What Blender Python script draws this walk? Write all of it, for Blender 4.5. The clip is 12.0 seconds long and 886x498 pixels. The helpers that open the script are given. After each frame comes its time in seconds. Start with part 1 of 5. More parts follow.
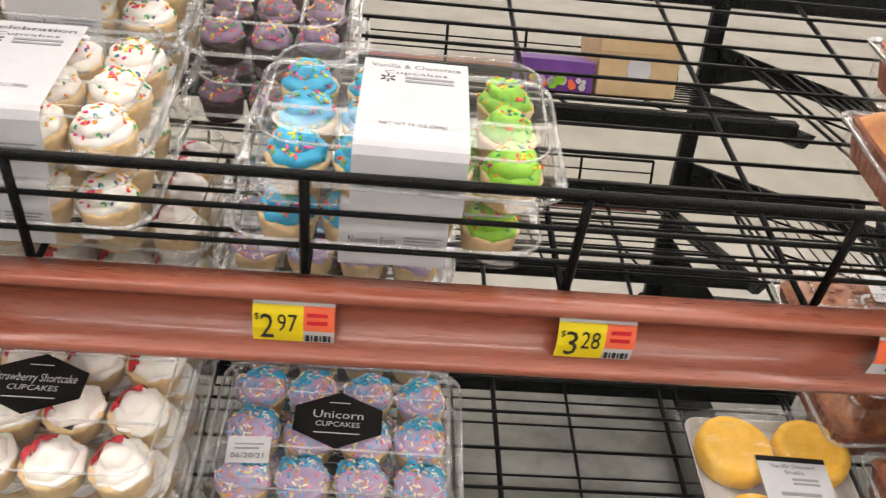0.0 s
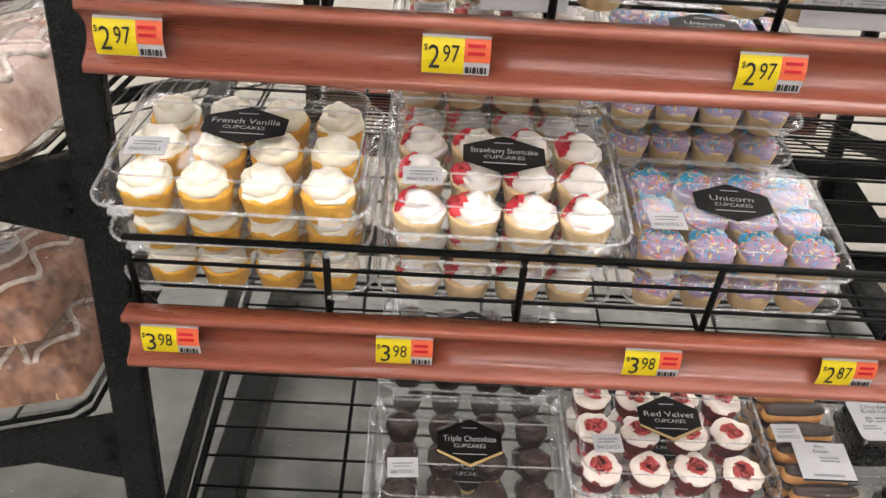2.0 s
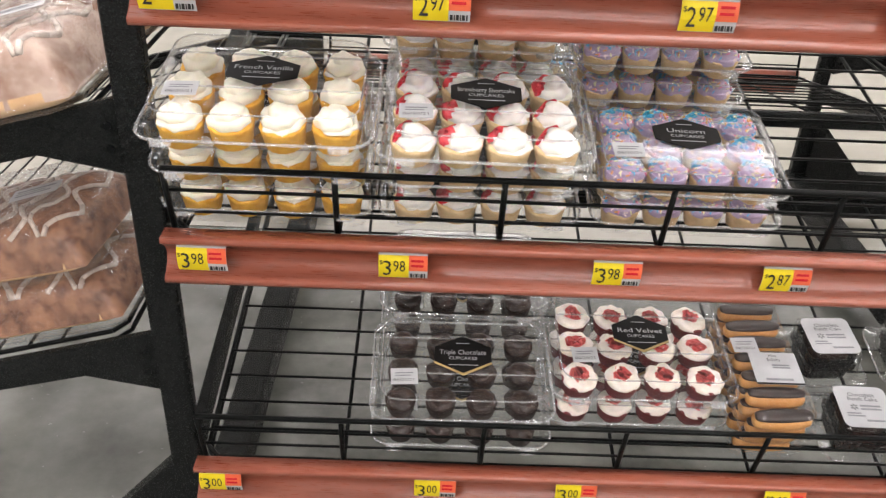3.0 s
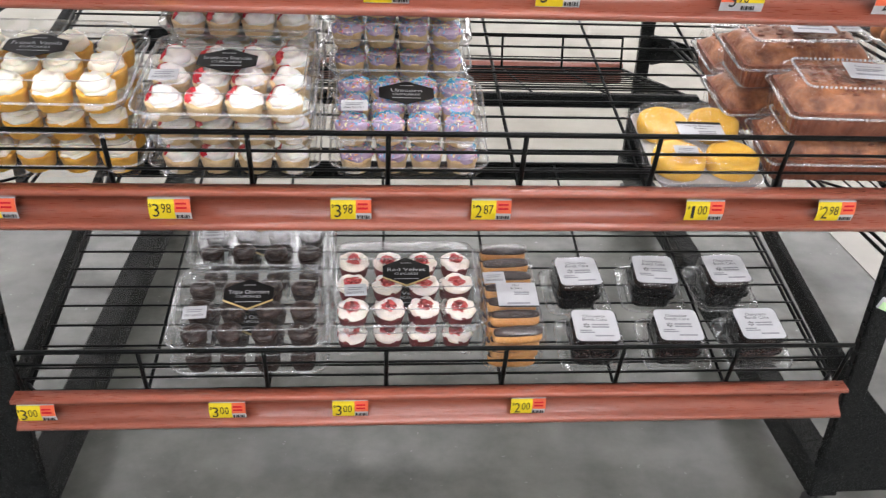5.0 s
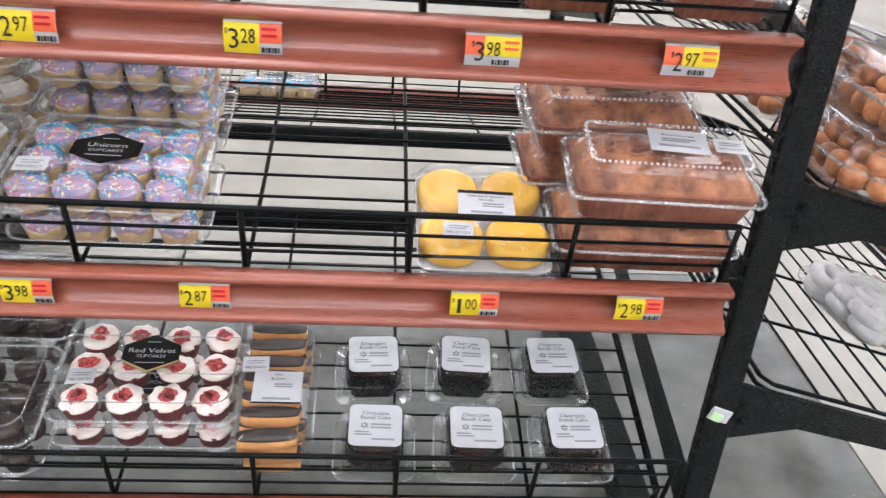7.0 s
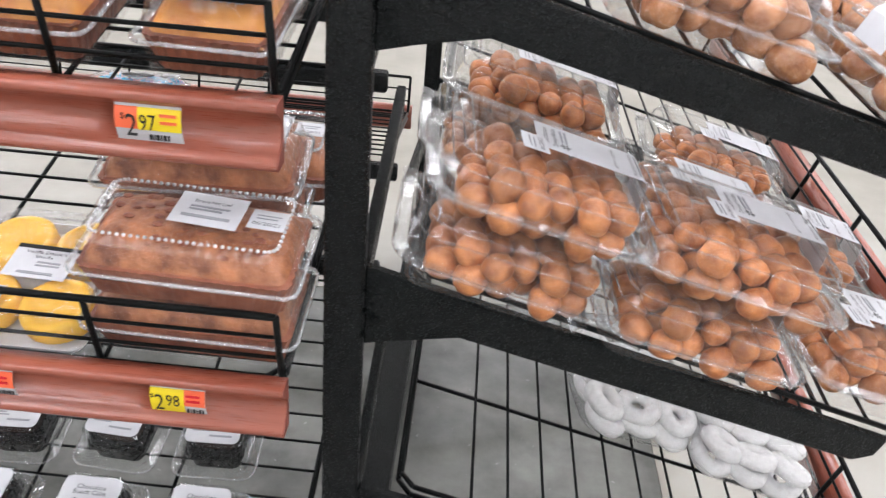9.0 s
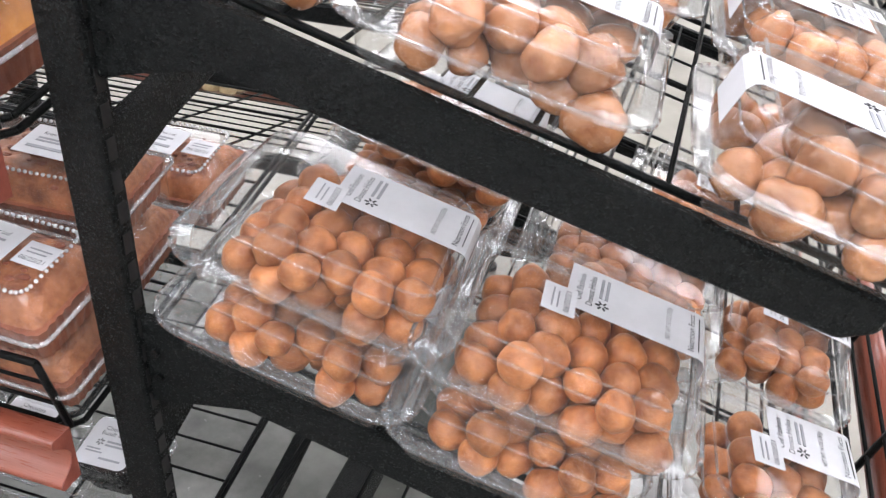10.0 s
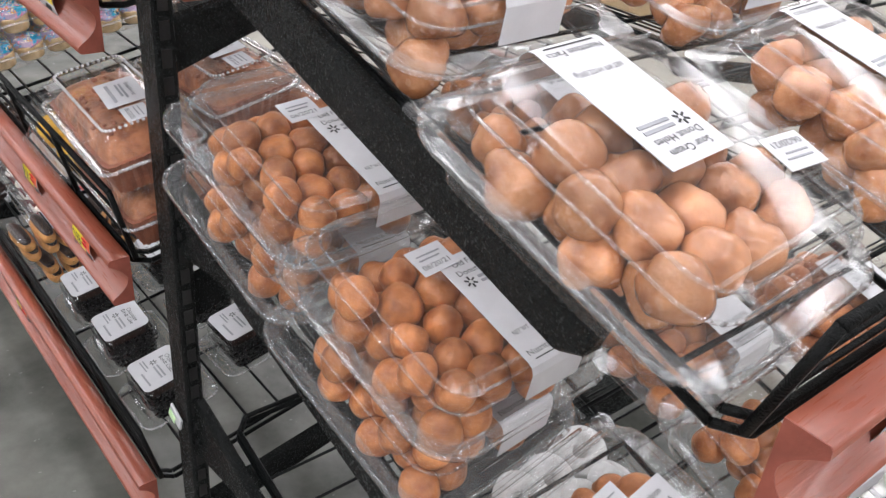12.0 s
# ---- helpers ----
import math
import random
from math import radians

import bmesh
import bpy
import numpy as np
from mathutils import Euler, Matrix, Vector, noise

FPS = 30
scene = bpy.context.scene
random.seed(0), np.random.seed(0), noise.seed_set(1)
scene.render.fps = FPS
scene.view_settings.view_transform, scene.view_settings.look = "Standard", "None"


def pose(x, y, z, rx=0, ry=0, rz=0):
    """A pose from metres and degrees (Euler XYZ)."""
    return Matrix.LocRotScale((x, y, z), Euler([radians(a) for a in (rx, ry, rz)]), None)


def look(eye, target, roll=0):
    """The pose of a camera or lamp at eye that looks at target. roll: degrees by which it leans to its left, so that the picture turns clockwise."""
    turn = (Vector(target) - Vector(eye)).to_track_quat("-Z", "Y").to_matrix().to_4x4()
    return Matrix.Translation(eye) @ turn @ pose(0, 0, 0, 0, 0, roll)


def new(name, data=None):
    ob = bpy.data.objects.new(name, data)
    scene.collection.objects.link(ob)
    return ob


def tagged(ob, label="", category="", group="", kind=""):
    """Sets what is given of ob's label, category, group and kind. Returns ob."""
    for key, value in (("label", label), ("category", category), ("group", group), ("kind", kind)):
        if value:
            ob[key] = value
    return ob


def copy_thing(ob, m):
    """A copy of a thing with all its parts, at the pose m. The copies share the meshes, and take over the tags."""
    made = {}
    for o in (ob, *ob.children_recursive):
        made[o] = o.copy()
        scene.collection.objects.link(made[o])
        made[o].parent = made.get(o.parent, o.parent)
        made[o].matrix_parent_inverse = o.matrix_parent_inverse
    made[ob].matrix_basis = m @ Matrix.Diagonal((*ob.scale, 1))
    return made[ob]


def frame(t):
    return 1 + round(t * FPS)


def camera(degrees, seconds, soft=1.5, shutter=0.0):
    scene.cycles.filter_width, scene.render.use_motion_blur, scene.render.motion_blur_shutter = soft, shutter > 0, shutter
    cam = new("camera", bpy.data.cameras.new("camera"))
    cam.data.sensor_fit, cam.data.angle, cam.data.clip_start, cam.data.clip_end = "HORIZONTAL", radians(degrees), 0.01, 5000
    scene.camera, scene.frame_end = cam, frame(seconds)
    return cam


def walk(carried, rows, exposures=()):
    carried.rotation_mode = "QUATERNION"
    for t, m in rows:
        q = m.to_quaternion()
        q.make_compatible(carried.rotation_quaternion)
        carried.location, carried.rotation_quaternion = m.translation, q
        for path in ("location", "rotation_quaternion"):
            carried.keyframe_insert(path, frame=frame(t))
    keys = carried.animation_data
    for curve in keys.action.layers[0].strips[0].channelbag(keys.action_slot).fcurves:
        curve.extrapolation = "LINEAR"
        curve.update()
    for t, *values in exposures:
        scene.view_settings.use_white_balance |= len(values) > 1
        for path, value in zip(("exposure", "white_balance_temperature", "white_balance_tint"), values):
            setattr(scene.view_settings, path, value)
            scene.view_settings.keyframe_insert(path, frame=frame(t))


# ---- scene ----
cam = camera(54.2, 12.0, soft=1.2, shutter=0.2)
PATH = [
    (0, (0.567, -0.466, 1.198), (0.728, 1.281, 0.238), 6.3),
    (0.5, (0.507, -0.485, 1.185), (0.608, 1.267, 0.227), 5.0),
    (1, (0.42, -0.524, 1.163), (0.46, 1.241, 0.224), 4.1),
    (1.5, (0.331, -0.582, 1.122), (0.369, 1.186, 0.187), 4.1),
    (2, (0.266, -0.643, 1.074), (0.305, 1.101, 0.096), 3.6),
    (2.5, (0.259, -0.691, 1.08), (0.289, 1.026, 0.054), 2.8),
    (4.5, (0.445, -1.016, 1.117), (0.521, 0.715, 0.118), 1.5),
    (5, (0.505, -0.994, 1.108), (0.666, 0.742, 0.128), 2.6),
    (5.5, (0.578, -0.941, 1.112), (0.746, 0.796, 0.136), 3.3),
    (6, (0.641, -0.888, 1.114), (0.816, 0.852, 0.143), 4.1),
    (6.5, (0.721, -0.822, 1.102), (0.895, 0.918, 0.132), 4.3),
    (8.5, (1.229, -0.691, 1.136), (1.28, 1.076, 0.2), 5.4),
    (9, (1.364, -0.611, 1.154), (1.332, 1.114, 0.142), 5.1),
    (9.5, (1.521, -0.522, 1.148), (1.34, 1.192, 0.133), 5.2),
    (10, (1.661, -0.411, 1.158), (1.186, 1.222, 0.104), 3.1),
    (10.5, (1.768, -0.36, 1.142), (1.005, 1.155, 0.082), 1.9),
    (11, (1.858, -0.338, 1.133), (0.86, 1.049, 0.094), 3.0),
    (11.5, (1.946, -0.305, 1.15), (0.793, 0.967, 0.123), 5.0),
    (12, (1.999, -0.246, 1.134), (0.72, 0.894, 0.102), 5.6),
]
walk(cam, [(t, look(eye, target, roll)) for t, eye, target, roll in PATH],
     exposures=[(0.0, -0.34, 7200, 10), (1.2, -0.25, 7000, 10), (2.5, -0.04, 6850, 10), (4.5, 0.0, 6500, 10), (6.5, 0.08, 6150, 10),
                (8.5, 0.04, 6250, 10), (10.0, 0.08, 6200, 10), (11.0, -0.04, 6200, 10), (12.0, -0.22, 6300, 10)])

# ---- world ----
world = bpy.data.worlds.new("store_air")
world.use_nodes = True
world.node_tree.nodes["Background"].inputs[0].default_value = (0.9, 0.95, 1.0, 1)
world.node_tree.nodes["Background"].inputs[1].default_value = 0.03
scene.world = world

# ---- materials ----
MATS = {}


def nodes_of(name):
    m = bpy.data.materials.new(name)
    m.use_nodes = True
    nt = m.node_tree
    return m, nt, nt.nodes["Principled BSDF"]


def add(nt, kind, **inputs):
    n = nt.nodes.new(kind)
    for k, v in inputs.items():
        n.inputs[k].default_value = v
    return n


def surface(name, low, high, scale=40.0, rough=(0.4, 0.6), bump=0.1, bump_scale=300.0, stretch=(1, 1, 1),
            metal=0.0, sub=0.0, per_object=0.0, coat=0.0, detail=6.0, bump_dist=0.002, spec=0.5):
    """A procedural surface: colour mottled between low and high, with fine relief."""
    m, nt, b = nodes_of(name)
    co = nt.nodes.new("ShaderNodeTexCoord")
    mp = nt.nodes.new("ShaderNodeMapping")
    mp.inputs["Scale"].default_value = stretch
    nt.links.new(co.outputs["Object"], mp.inputs["Vector"])
    n1 = add(nt, "ShaderNodeTexNoise", Scale=scale, Detail=detail, Roughness=0.6)
    n2 = add(nt, "ShaderNodeTexNoise", Scale=bump_scale, Detail=3.0)
    nt.links.new(mp.outputs[0], n1.inputs["Vector"])
    nt.links.new(mp.outputs[0], n2.inputs["Vector"])
    ramp = nt.nodes.new("ShaderNodeValToRGB")
    ramp.color_ramp.elements[0].position, ramp.color_ramp.elements[1].position = 0.32, 0.68
    ramp.color_ramp.elements[0].color, ramp.color_ramp.elements[1].color = (*low, 1), (*high, 1)
    nt.links.new(n1.outputs["Fac"], ramp.inputs[0])
    out = ramp.outputs[0]
    if per_object:
        info = nt.nodes.new("ShaderNodeObjectInfo")
        mr = nt.nodes.new("ShaderNodeMapRange")
        mr.inputs["To Min"].default_value, mr.inputs["To Max"].default_value = 1 - per_object, 1 + per_object
        nt.links.new(info.outputs["Random"], mr.inputs["Value"])
        hsv = nt.nodes.new("ShaderNodeHueSaturation")
        nt.links.new(mr.outputs[0], hsv.inputs["Value"])
        nt.links.new(out, hsv.inputs["Color"])
        out = hsv.outputs[0]
    nt.links.new(out, b.inputs["Base Color"])
    mr2 = nt.nodes.new("ShaderNodeMapRange")
    mr2.inputs["To Min"].default_value, mr2.inputs["To Max"].default_value = rough
    nt.links.new(n2.outputs["Fac"], mr2.inputs["Value"])
    nt.links.new(mr2.outputs[0], b.inputs["Roughness"])
    if bump:
        bp = nt.nodes.new("ShaderNodeBump")
        bp.inputs["Strength"].default_value, bp.inputs["Distance"].default_value = bump, bump_dist
        nt.links.new(n2.outputs["Fac"], bp.inputs["Height"])
        nt.links.new(bp.outputs[0], b.inputs["Normal"])
    b.inputs["Metallic"].default_value = metal
    b.inputs["Specular IOR Level"].default_value = spec
    if sub:
        b.inputs["Subsurface Weight"].default_value = sub
        b.inputs["Subsurface Radius"].default_value = (0.006, 0.004, 0.002)
        b.inputs["Subsurface Scale"].default_value = 0.6
    if coat:
        b.inputs["Coat Weight"].default_value, b.inputs["Coat Roughness"].default_value = coat, 0.12
    return m


def clear_plastic(name, haze=0.03, tint=(0.99, 0.995, 0.995), rough=0.06, wrinkle=0.0, wrinkle_scale=60.0, gloss=1.0):
    """Thin clear sheet: see-through, with gloss by Fresnel and a trace of milky haze."""
    m = bpy.data.materials.new(name)
    m.use_nodes = True
    nt = m.node_tree
    nt.nodes.remove(nt.nodes["Principled BSDF"])
    out = nt.nodes["Material Output"]
    tr = nt.nodes.new("ShaderNodeBsdfTransparent")
    tr.inputs[0].default_value = (*tint, 1)
    gl = nt.nodes.new("ShaderNodeBsdfGlossy")
    gl.inputs["Roughness"].default_value = rough
    di = nt.nodes.new("ShaderNodeBsdfDiffuse")
    di.inputs[0].default_value = (0.85, 0.87, 0.88, 1)
    fr = add(nt, "ShaderNodeLayerWeight", Blend=0.5)
    pw = nt.nodes.new("ShaderNodeMath")
    pw.operation = "POWER"
    pw.inputs[1].default_value = 4.0
    nt.links.new(fr.outputs["Facing"], pw.inputs[0])
    mul = nt.nodes.new("ShaderNodeMath")
    mul.operation = "MULTIPLY_ADD"
    mul.inputs[1].default_value, mul.inputs[2].default_value = 0.66 * gloss, 0.022 * gloss
    mul.use_clamp = True
    nt.links.new(pw.outputs[0], mul.inputs[0])
    mx = nt.nodes.new("ShaderNodeMixShader")
    mx.inputs[0].default_value = haze
    nt.links.new(tr.outputs[0], mx.inputs[1])
    nt.links.new(di.outputs[0], mx.inputs[2])
    mx2 = nt.nodes.new("ShaderNodeMixShader")
    nt.links.new(mul.outputs[0], mx2.inputs[0])
    nt.links.new(mx.outputs[0], mx2.inputs[1])
    nt.links.new(gl.outputs[0], mx2.inputs[2])
    if wrinkle:
        co = nt.nodes.new("ShaderNodeTexCoord")
        no = add(nt, "ShaderNodeTexNoise", Scale=wrinkle_scale, Detail=3.0)
        nt.links.new(co.outputs["Object"], no.inputs["Vector"])
        bp = nt.nodes.new("ShaderNodeBump")
        bp.inputs["Strength"].default_value, bp.inputs["Distance"].default_value = wrinkle, 0.004
        nt.links.new(no.outputs["Fac"], bp.inputs["Height"])
        nt.links.new(bp.outputs[0], gl.inputs["Normal"])
        nt.links.new(bp.outputs[0], fr.inputs["Normal"])
    nt.links.new(mx2.outputs[0], out.inputs[0])
    return m


def island_mix(name, colours, rough=0.4):
    """Each loose piece of the mesh takes one of the colours."""
    m, nt, b = nodes_of(name)
    geo = nt.nodes.new("ShaderNodeNewGeometry")
    ramp = nt.nodes.new("ShaderNodeValToRGB")
    ramp.color_ramp.interpolation = "CONSTANT"
    e = ramp.color_ramp.elements
    while len(e) < len(colours):
        e.new(0.5)
    for i, c in enumerate(colours):
        e[i].position = i / len(colours)
        e[i].color = (*c, 1)
    nt.links.new(geo.outputs["Random Per Island"], ramp.inputs[0])
    nt.links.new(ramp.outputs[0], b.inputs["Base Color"])
    b.inputs["Roughness"].default_value = rough
    return m


def glow(name, colour, strength):
    m = bpy.data.materials.new(name)
    m.use_nodes = True
    nt = m.node_tree
    nt.nodes.remove(nt.nodes["Principled BSDF"])
    em = nt.nodes.new("ShaderNodeEmission")
    em.inputs[0].default_value, em.inputs[1].default_value = (*colour, 1), strength
    nt.links.new(em.outputs[0], nt.nodes["Material Output"].inputs[0])
    return m


LIGHT = 12.6
STEEL = surface("hammered_black_paint", (0.0025, 0.0036, 0.0036), (0.006, 0.008, 0.0078), 160, (0.20, 0.32), 1.0, 560, bump_dist=0.0042, spec=0.19)
WIRE = surface("black_wire_coating", (0.002, 0.0026, 0.0026), (0.005, 0.006, 0.006), 90, (0.25, 0.4), 0.6, 700, spec=0.14)
SLOT = surface("slot_shadow", (0.003, 0.003, 0.003), (0.006, 0.006, 0.006), 90, (0.7, 0.9), 0)
RUBBER = surface("black_rubber", (0.01, 0.01, 0.01), (0.02, 0.02, 0.02), 60, (0.5, 0.7), 0.1)
WOOD = surface("cherry_wood_laminate", (0.225, 0.058, 0.034), (0.36, 0.103, 0.063), 9, (0.22, 0.36), 0.10, 130, stretch=(0.35, 6, 6), coat=0.6)
WOOD_END = surface("cut_wood_end", (0.20, 0.05, 0.032), (0.28, 0.075, 0.05), 60, (0.5, 0.6), 0.15, 300)
CONCRETE = surface("polished_concrete", (0.050, 0.054, 0.047), (0.165, 0.168, 0.150), 4.2, (0.16, 0.32), 0.06, 60, detail=9)
PALE_FLOOR = surface("off_white_floor", (0.26, 0.245, 0.21), (0.33, 0.315, 0.275), 3.0, (0.14, 0.26), 0.04, 40)
PAINT = surface("white_wall_paint", (0.70, 0.70, 0.68), (0.78, 0.78, 0.76), 1.5, (0.6, 0.8), 0.05, 80)
CEIL = surface("white_ceiling", (0.72, 0.72, 0.72), (0.80, 0.80, 0.80), 1.0, (0.7, 0.9), 0.03, 60)
TUBE = glow("lamp_diffuser", (1.0, 0.960, 0.985), LIGHT)
PET = clear_plastic("clear_plastic", 0.016, gloss=1.15)
# RIM and BEAD: the strong white haze paints in the highlights of lit edges
RIM = clear_plastic("highlit_thick_plastic_edge", 0.20, rough=0.12, gloss=2.0)
SOFT_RIM = clear_plastic("bent_clear_plastic_edge", 0.05, rough=0.09, gloss=1.9)
BEAD = clear_plastic("highlit_beaded_plastic_edge", 0.45, rough=0.12, gloss=2.2)
DARKPET = clear_plastic("clear_plastic_cover", 0.012, rough=0.06, gloss=1.9)
PET2 = clear_plastic("clear_plastic_lid", 0.020, rough=0.06, wrinkle=0.16, wrinkle_scale=9, gloss=1.08)
FILM = clear_plastic("clear_film_wrap", 0.035, rough=0.09, wrinkle=0.9, wrinkle_scale=38, gloss=1.3)
PAPER = surface("white_label_paper", (0.50, 0.51, 0.53), (0.56, 0.57, 0.59), 30, (0.45, 0.6), 0.02)
INK = surface("black_ink", (0.012, 0.012, 0.013), (0.02, 0.02, 0.02), 40, (0.4, 0.5), 0)
GREYINK = surface("grey_ink", (0.22, 0.23, 0.25), (0.30, 0.31, 0.33), 40, (0.4, 0.5), 0)
BLACKLAB = surface("black_label_film", (0.006, 0.0055, 0.0055), (0.010, 0.0095, 0.009), 40, (0.4, 0.5), 0, spec=0.15)
GOLD = surface("gold_print", (0.42, 0.30, 0.12), (0.55, 0.40, 0.18), 50, (0.3, 0.45), 0)
YELLOW = surface("yellow_card", (0.80, 0.62, 0.01), (0.88, 0.70, 0.02), 30, (0.4, 0.5), 0)
REDCARD = surface("red_card", (0.80, 0.13, 0.05), (0.88, 0.17, 0.07), 30, (0.4, 0.5), 0)
VAN_CAKE = surface("yellow_cake", (0.64, 0.30, 0.022), (0.82, 0.46, 0.06), 90, (0.7, 0.9), 0.4, 260, per_object=0.06)
PALE_CAKE = surface("pale_cake", (0.62, 0.42, 0.20), (0.76, 0.58, 0.34), 90, (0.7, 0.9), 0.4, 260, per_object=0.06)
CHOC_CAKE = surface("chocolate_cake", (0.016, 0.008, 0.006), (0.034, 0.015, 0.010), 110, (0.5, 0.8), 0.5, 240, per_object=0.1, spec=0.22)
RED_CAKE = surface("red_velvet_cake", (0.13, 0.012, 0.016), (0.21, 0.022, 0.026), 110, (0.6, 0.8), 0.5, 240, per_object=0.1)
PALE_ICE = surface("pale_pink_frosting", (0.86, 0.74, 0.67), (0.90, 0.82, 0.75), 50, (0.4, 0.55), 0.12, 160, sub=0.15)
CREAM = surface("cream_frosting", (0.88, 0.82, 0.66), (0.93, 0.88, 0.76), 50, (0.4, 0.55), 0.12, 160, sub=0.15)
WHITE_ICE = surface("white_frosting", (0.84, 0.80, 0.75), (0.90, 0.87, 0.83), 50, (0.38, 0.5), 0.12, 160, sub=0.15)
PURPLE_ICE = surface("purple_frosting", (0.38, 0.28, 0.46), (0.55, 0.44, 0.60), 50, (0.4, 0.55), 0.12, 160)
DKPURPLE_ICE = surface("dark_purple_frosting", (0.15, 0.09, 0.15), (0.25, 0.16, 0.25), 50, (0.4, 0.55), 0.12, 160)
BLUE_ICE = surface("blue_frosting", (0.004, 0.31, 0.54), (0.012, 0.43, 0.68), 50, (0.35, 0.5), 0.12, 160)
GREEN_ICE = surface("green_frosting", (0.20, 0.50, 0.022), (0.29, 0.62, 0.045), 50, (0.35, 0.5), 0.12, 160)
PINK_ICE = surface("pink_frosting", (0.78, 0.18, 0.16), (0.86, 0.26, 0.22), 50, (0.35, 0.5), 0.12, 160)
CHOC_ICE = surface("chocolate_frosting", (0.014, 0.007, 0.005), (0.036, 0.015, 0.010), 60, (0.22, 0.4), 0.3, 200)
SYRUP = surface("red_syrup", (0.60, 0.015, 0.03), (0.72, 0.03, 0.05), 60, (0.15, 0.25), 0)
CRUMB = surface("red_cake_crumbs", (0.62, 0.035, 0.045), (0.84, 0.17, 0.15), 160, (0.6, 0.8), 0.6, 400)
SPRINK = island_mix("mixed_sprinkles", [(0.85, 0.05, 0.03), (0.9, 0.35, 0.02), (0.85, 0.7, 0.03), (0.8, 0.05, 0.25), (0.02, 0.1, 0.25), (0.05, 0.35, 0.1)])
PASTEL = island_mix("pastel_sprinkles", [(0.85, 0.35, 0.05), (0.1, 0.45, 0.75), (0.9, 0.75, 0.75), (0.85, 0.25, 0.4), (0.15, 0.5, 0.75), (0.9, 0.85, 0.5)])
DONUT = surface("fried_dough", (0.20, 0.056, 0.016), (0.56, 0.225, 0.078), 48, (0.30, 0.55), 0.8, 150, per_object=0.24, sub=0.1)
GLAZED = surface("glazed_fried_dough", (0.24, 0.082, 0.030), (0.60, 0.285, 0.135), 46, (0.14, 0.36), 0.8, 150, per_object=0.24, coat=0.5, sub=0.1)
LOAF_TOP = surface("nut_loaf_crust", (0.13, 0.036, 0.014), (0.52, 0.20, 0.08), 42, (0.3, 0.5), 0.9, 160, detail=9)
LOAF_LINER = surface("baked_paper_liner", (0.17, 0.048, 0.024), (0.34, 0.115, 0.058), 40, (0.5, 0.7), 0.15, 140)
POUND_TOP = surface("golden_pound_cake_crust", (0.42, 0.12, 0.022), (0.76, 0.36, 0.08), 22, (0.22, 0.4), 0.5, 140)
SHELL_CAKE = surface("yellow_sponge", (0.80, 0.42, 0.02), (0.90, 0.55, 0.06), 70, (0.7, 0.9), 0.4, 300)
ECLAIR = surface("choux_pastry", (0.50, 0.22, 0.06), (0.70, 0.36, 0.12), 50, (0.5, 0.7), 0.4, 200)
POWDER = surface("powdered_sugar", (0.58, 0.58, 0.57), (0.74, 0.74, 0.73), 80, (0.8, 0.95), 0.5, 260)
PASTRY = surface("iced_fruit_pastry", (0.095, 0.032, 0.016), (0.40, 0.19, 0.105), 60, (0.3, 0.5), 0.8, 70, detail=8)
GLAZE = surface("pale_brown_icing", (0.30, 0.16, 0.11), (0.62, 0.48, 0.40), 34, (0.3, 0.5), 0.6, 80, detail=8)
WRAP_STREAK = surface("white_reflection_streak", (0.52, 0.42, 0.36), (0.72, 0.64, 0.57), 60, (0.25, 0.4), 0.2, 160)
BREAD = surface("golden_bread_edge", (0.56, 0.32, 0.14), (0.72, 0.46, 0.24), 30, (0.5, 0.7), 0.3, 120)
KRAFT = surface("kraft_board", (0.50, 0.36, 0.19), (0.58, 0.43, 0.25), 30, (0.6, 0.8), 0.1, 200)
VIOLET = surface("violet_print_board", (0.10, 0.03, 0.20), (0.16, 0.05, 0.28), 30, (0.35, 0.5), 0)
DARKTRAY = surface("black_plastic_tray", (0.005, 0.0045, 0.0045), (0.010, 0.009, 0.009), 40, (0.2, 0.35), 0.05, spec=0.3)
GREENTAG = surface("green_clip_plastic", (0.45, 0.72, 0.36), (0.60, 0.82, 0.50), 30, (0.3, 0.5), 0)

CLEAR = (PET, PET2, DARKPET, RIM, SOFT_RIM, BEAD, FILM)

# ---- mesh helpers ----


def mesh_of(name, bm, material, smooth=False):
    me = bpy.data.meshes.new(name)
    bmesh.ops.recalc_face_normals(bm, faces=bm.faces)
    bm.to_mesh(me)
    bm.free()
    me.materials.append(material)
    if smooth:
        for p in me.polygons:
            p.use_smooth = True
    return me


def place(name, me, parent=None, m=None, label=""):
    ob = new(name, me)
    if me.materials and me.materials[0] in CLEAR:
        ob.visible_shadow = False
    if parent:
        ob.parent = parent
    if m is not None:
        ob.matrix_basis = m
    if label:
        ob["label"] = label
    return ob


def part(name, bm, material, parent, label="", smooth=False, m=None):
    return place(name, mesh_of(name, bm, material, smooth), parent, m, label)


def box(bm, x0, x1, y0, y1, z0, z1):
    vs = [bm.verts.new(p) for p in ((x0, y0, z0), (x1, y0, z0), (x1, y1, z0), (x0, y1, z0), (x0, y0, z1), (x1, y0, z1), (x1, y1, z1), (x0, y1, z1))]
    for f in ((0, 3, 2, 1), (4, 5, 6, 7), (0, 1, 5, 4), (1, 2, 6, 5), (2, 3, 7, 6), (3, 0, 4, 7)):
        bm.faces.new([vs[i] for i in f])
    return vs


def soft_box(x0, x1, y0, y1, z0, z1, r, seg=2):
    bm = bmesh.new()
    box(bm, x0, x1, y0, y1, z0, z1)
    bmesh.ops.bevel(bm, geom=list(bm.edges), offset=r, segments=seg, affect="EDGES", profile=0.5)
    return bm


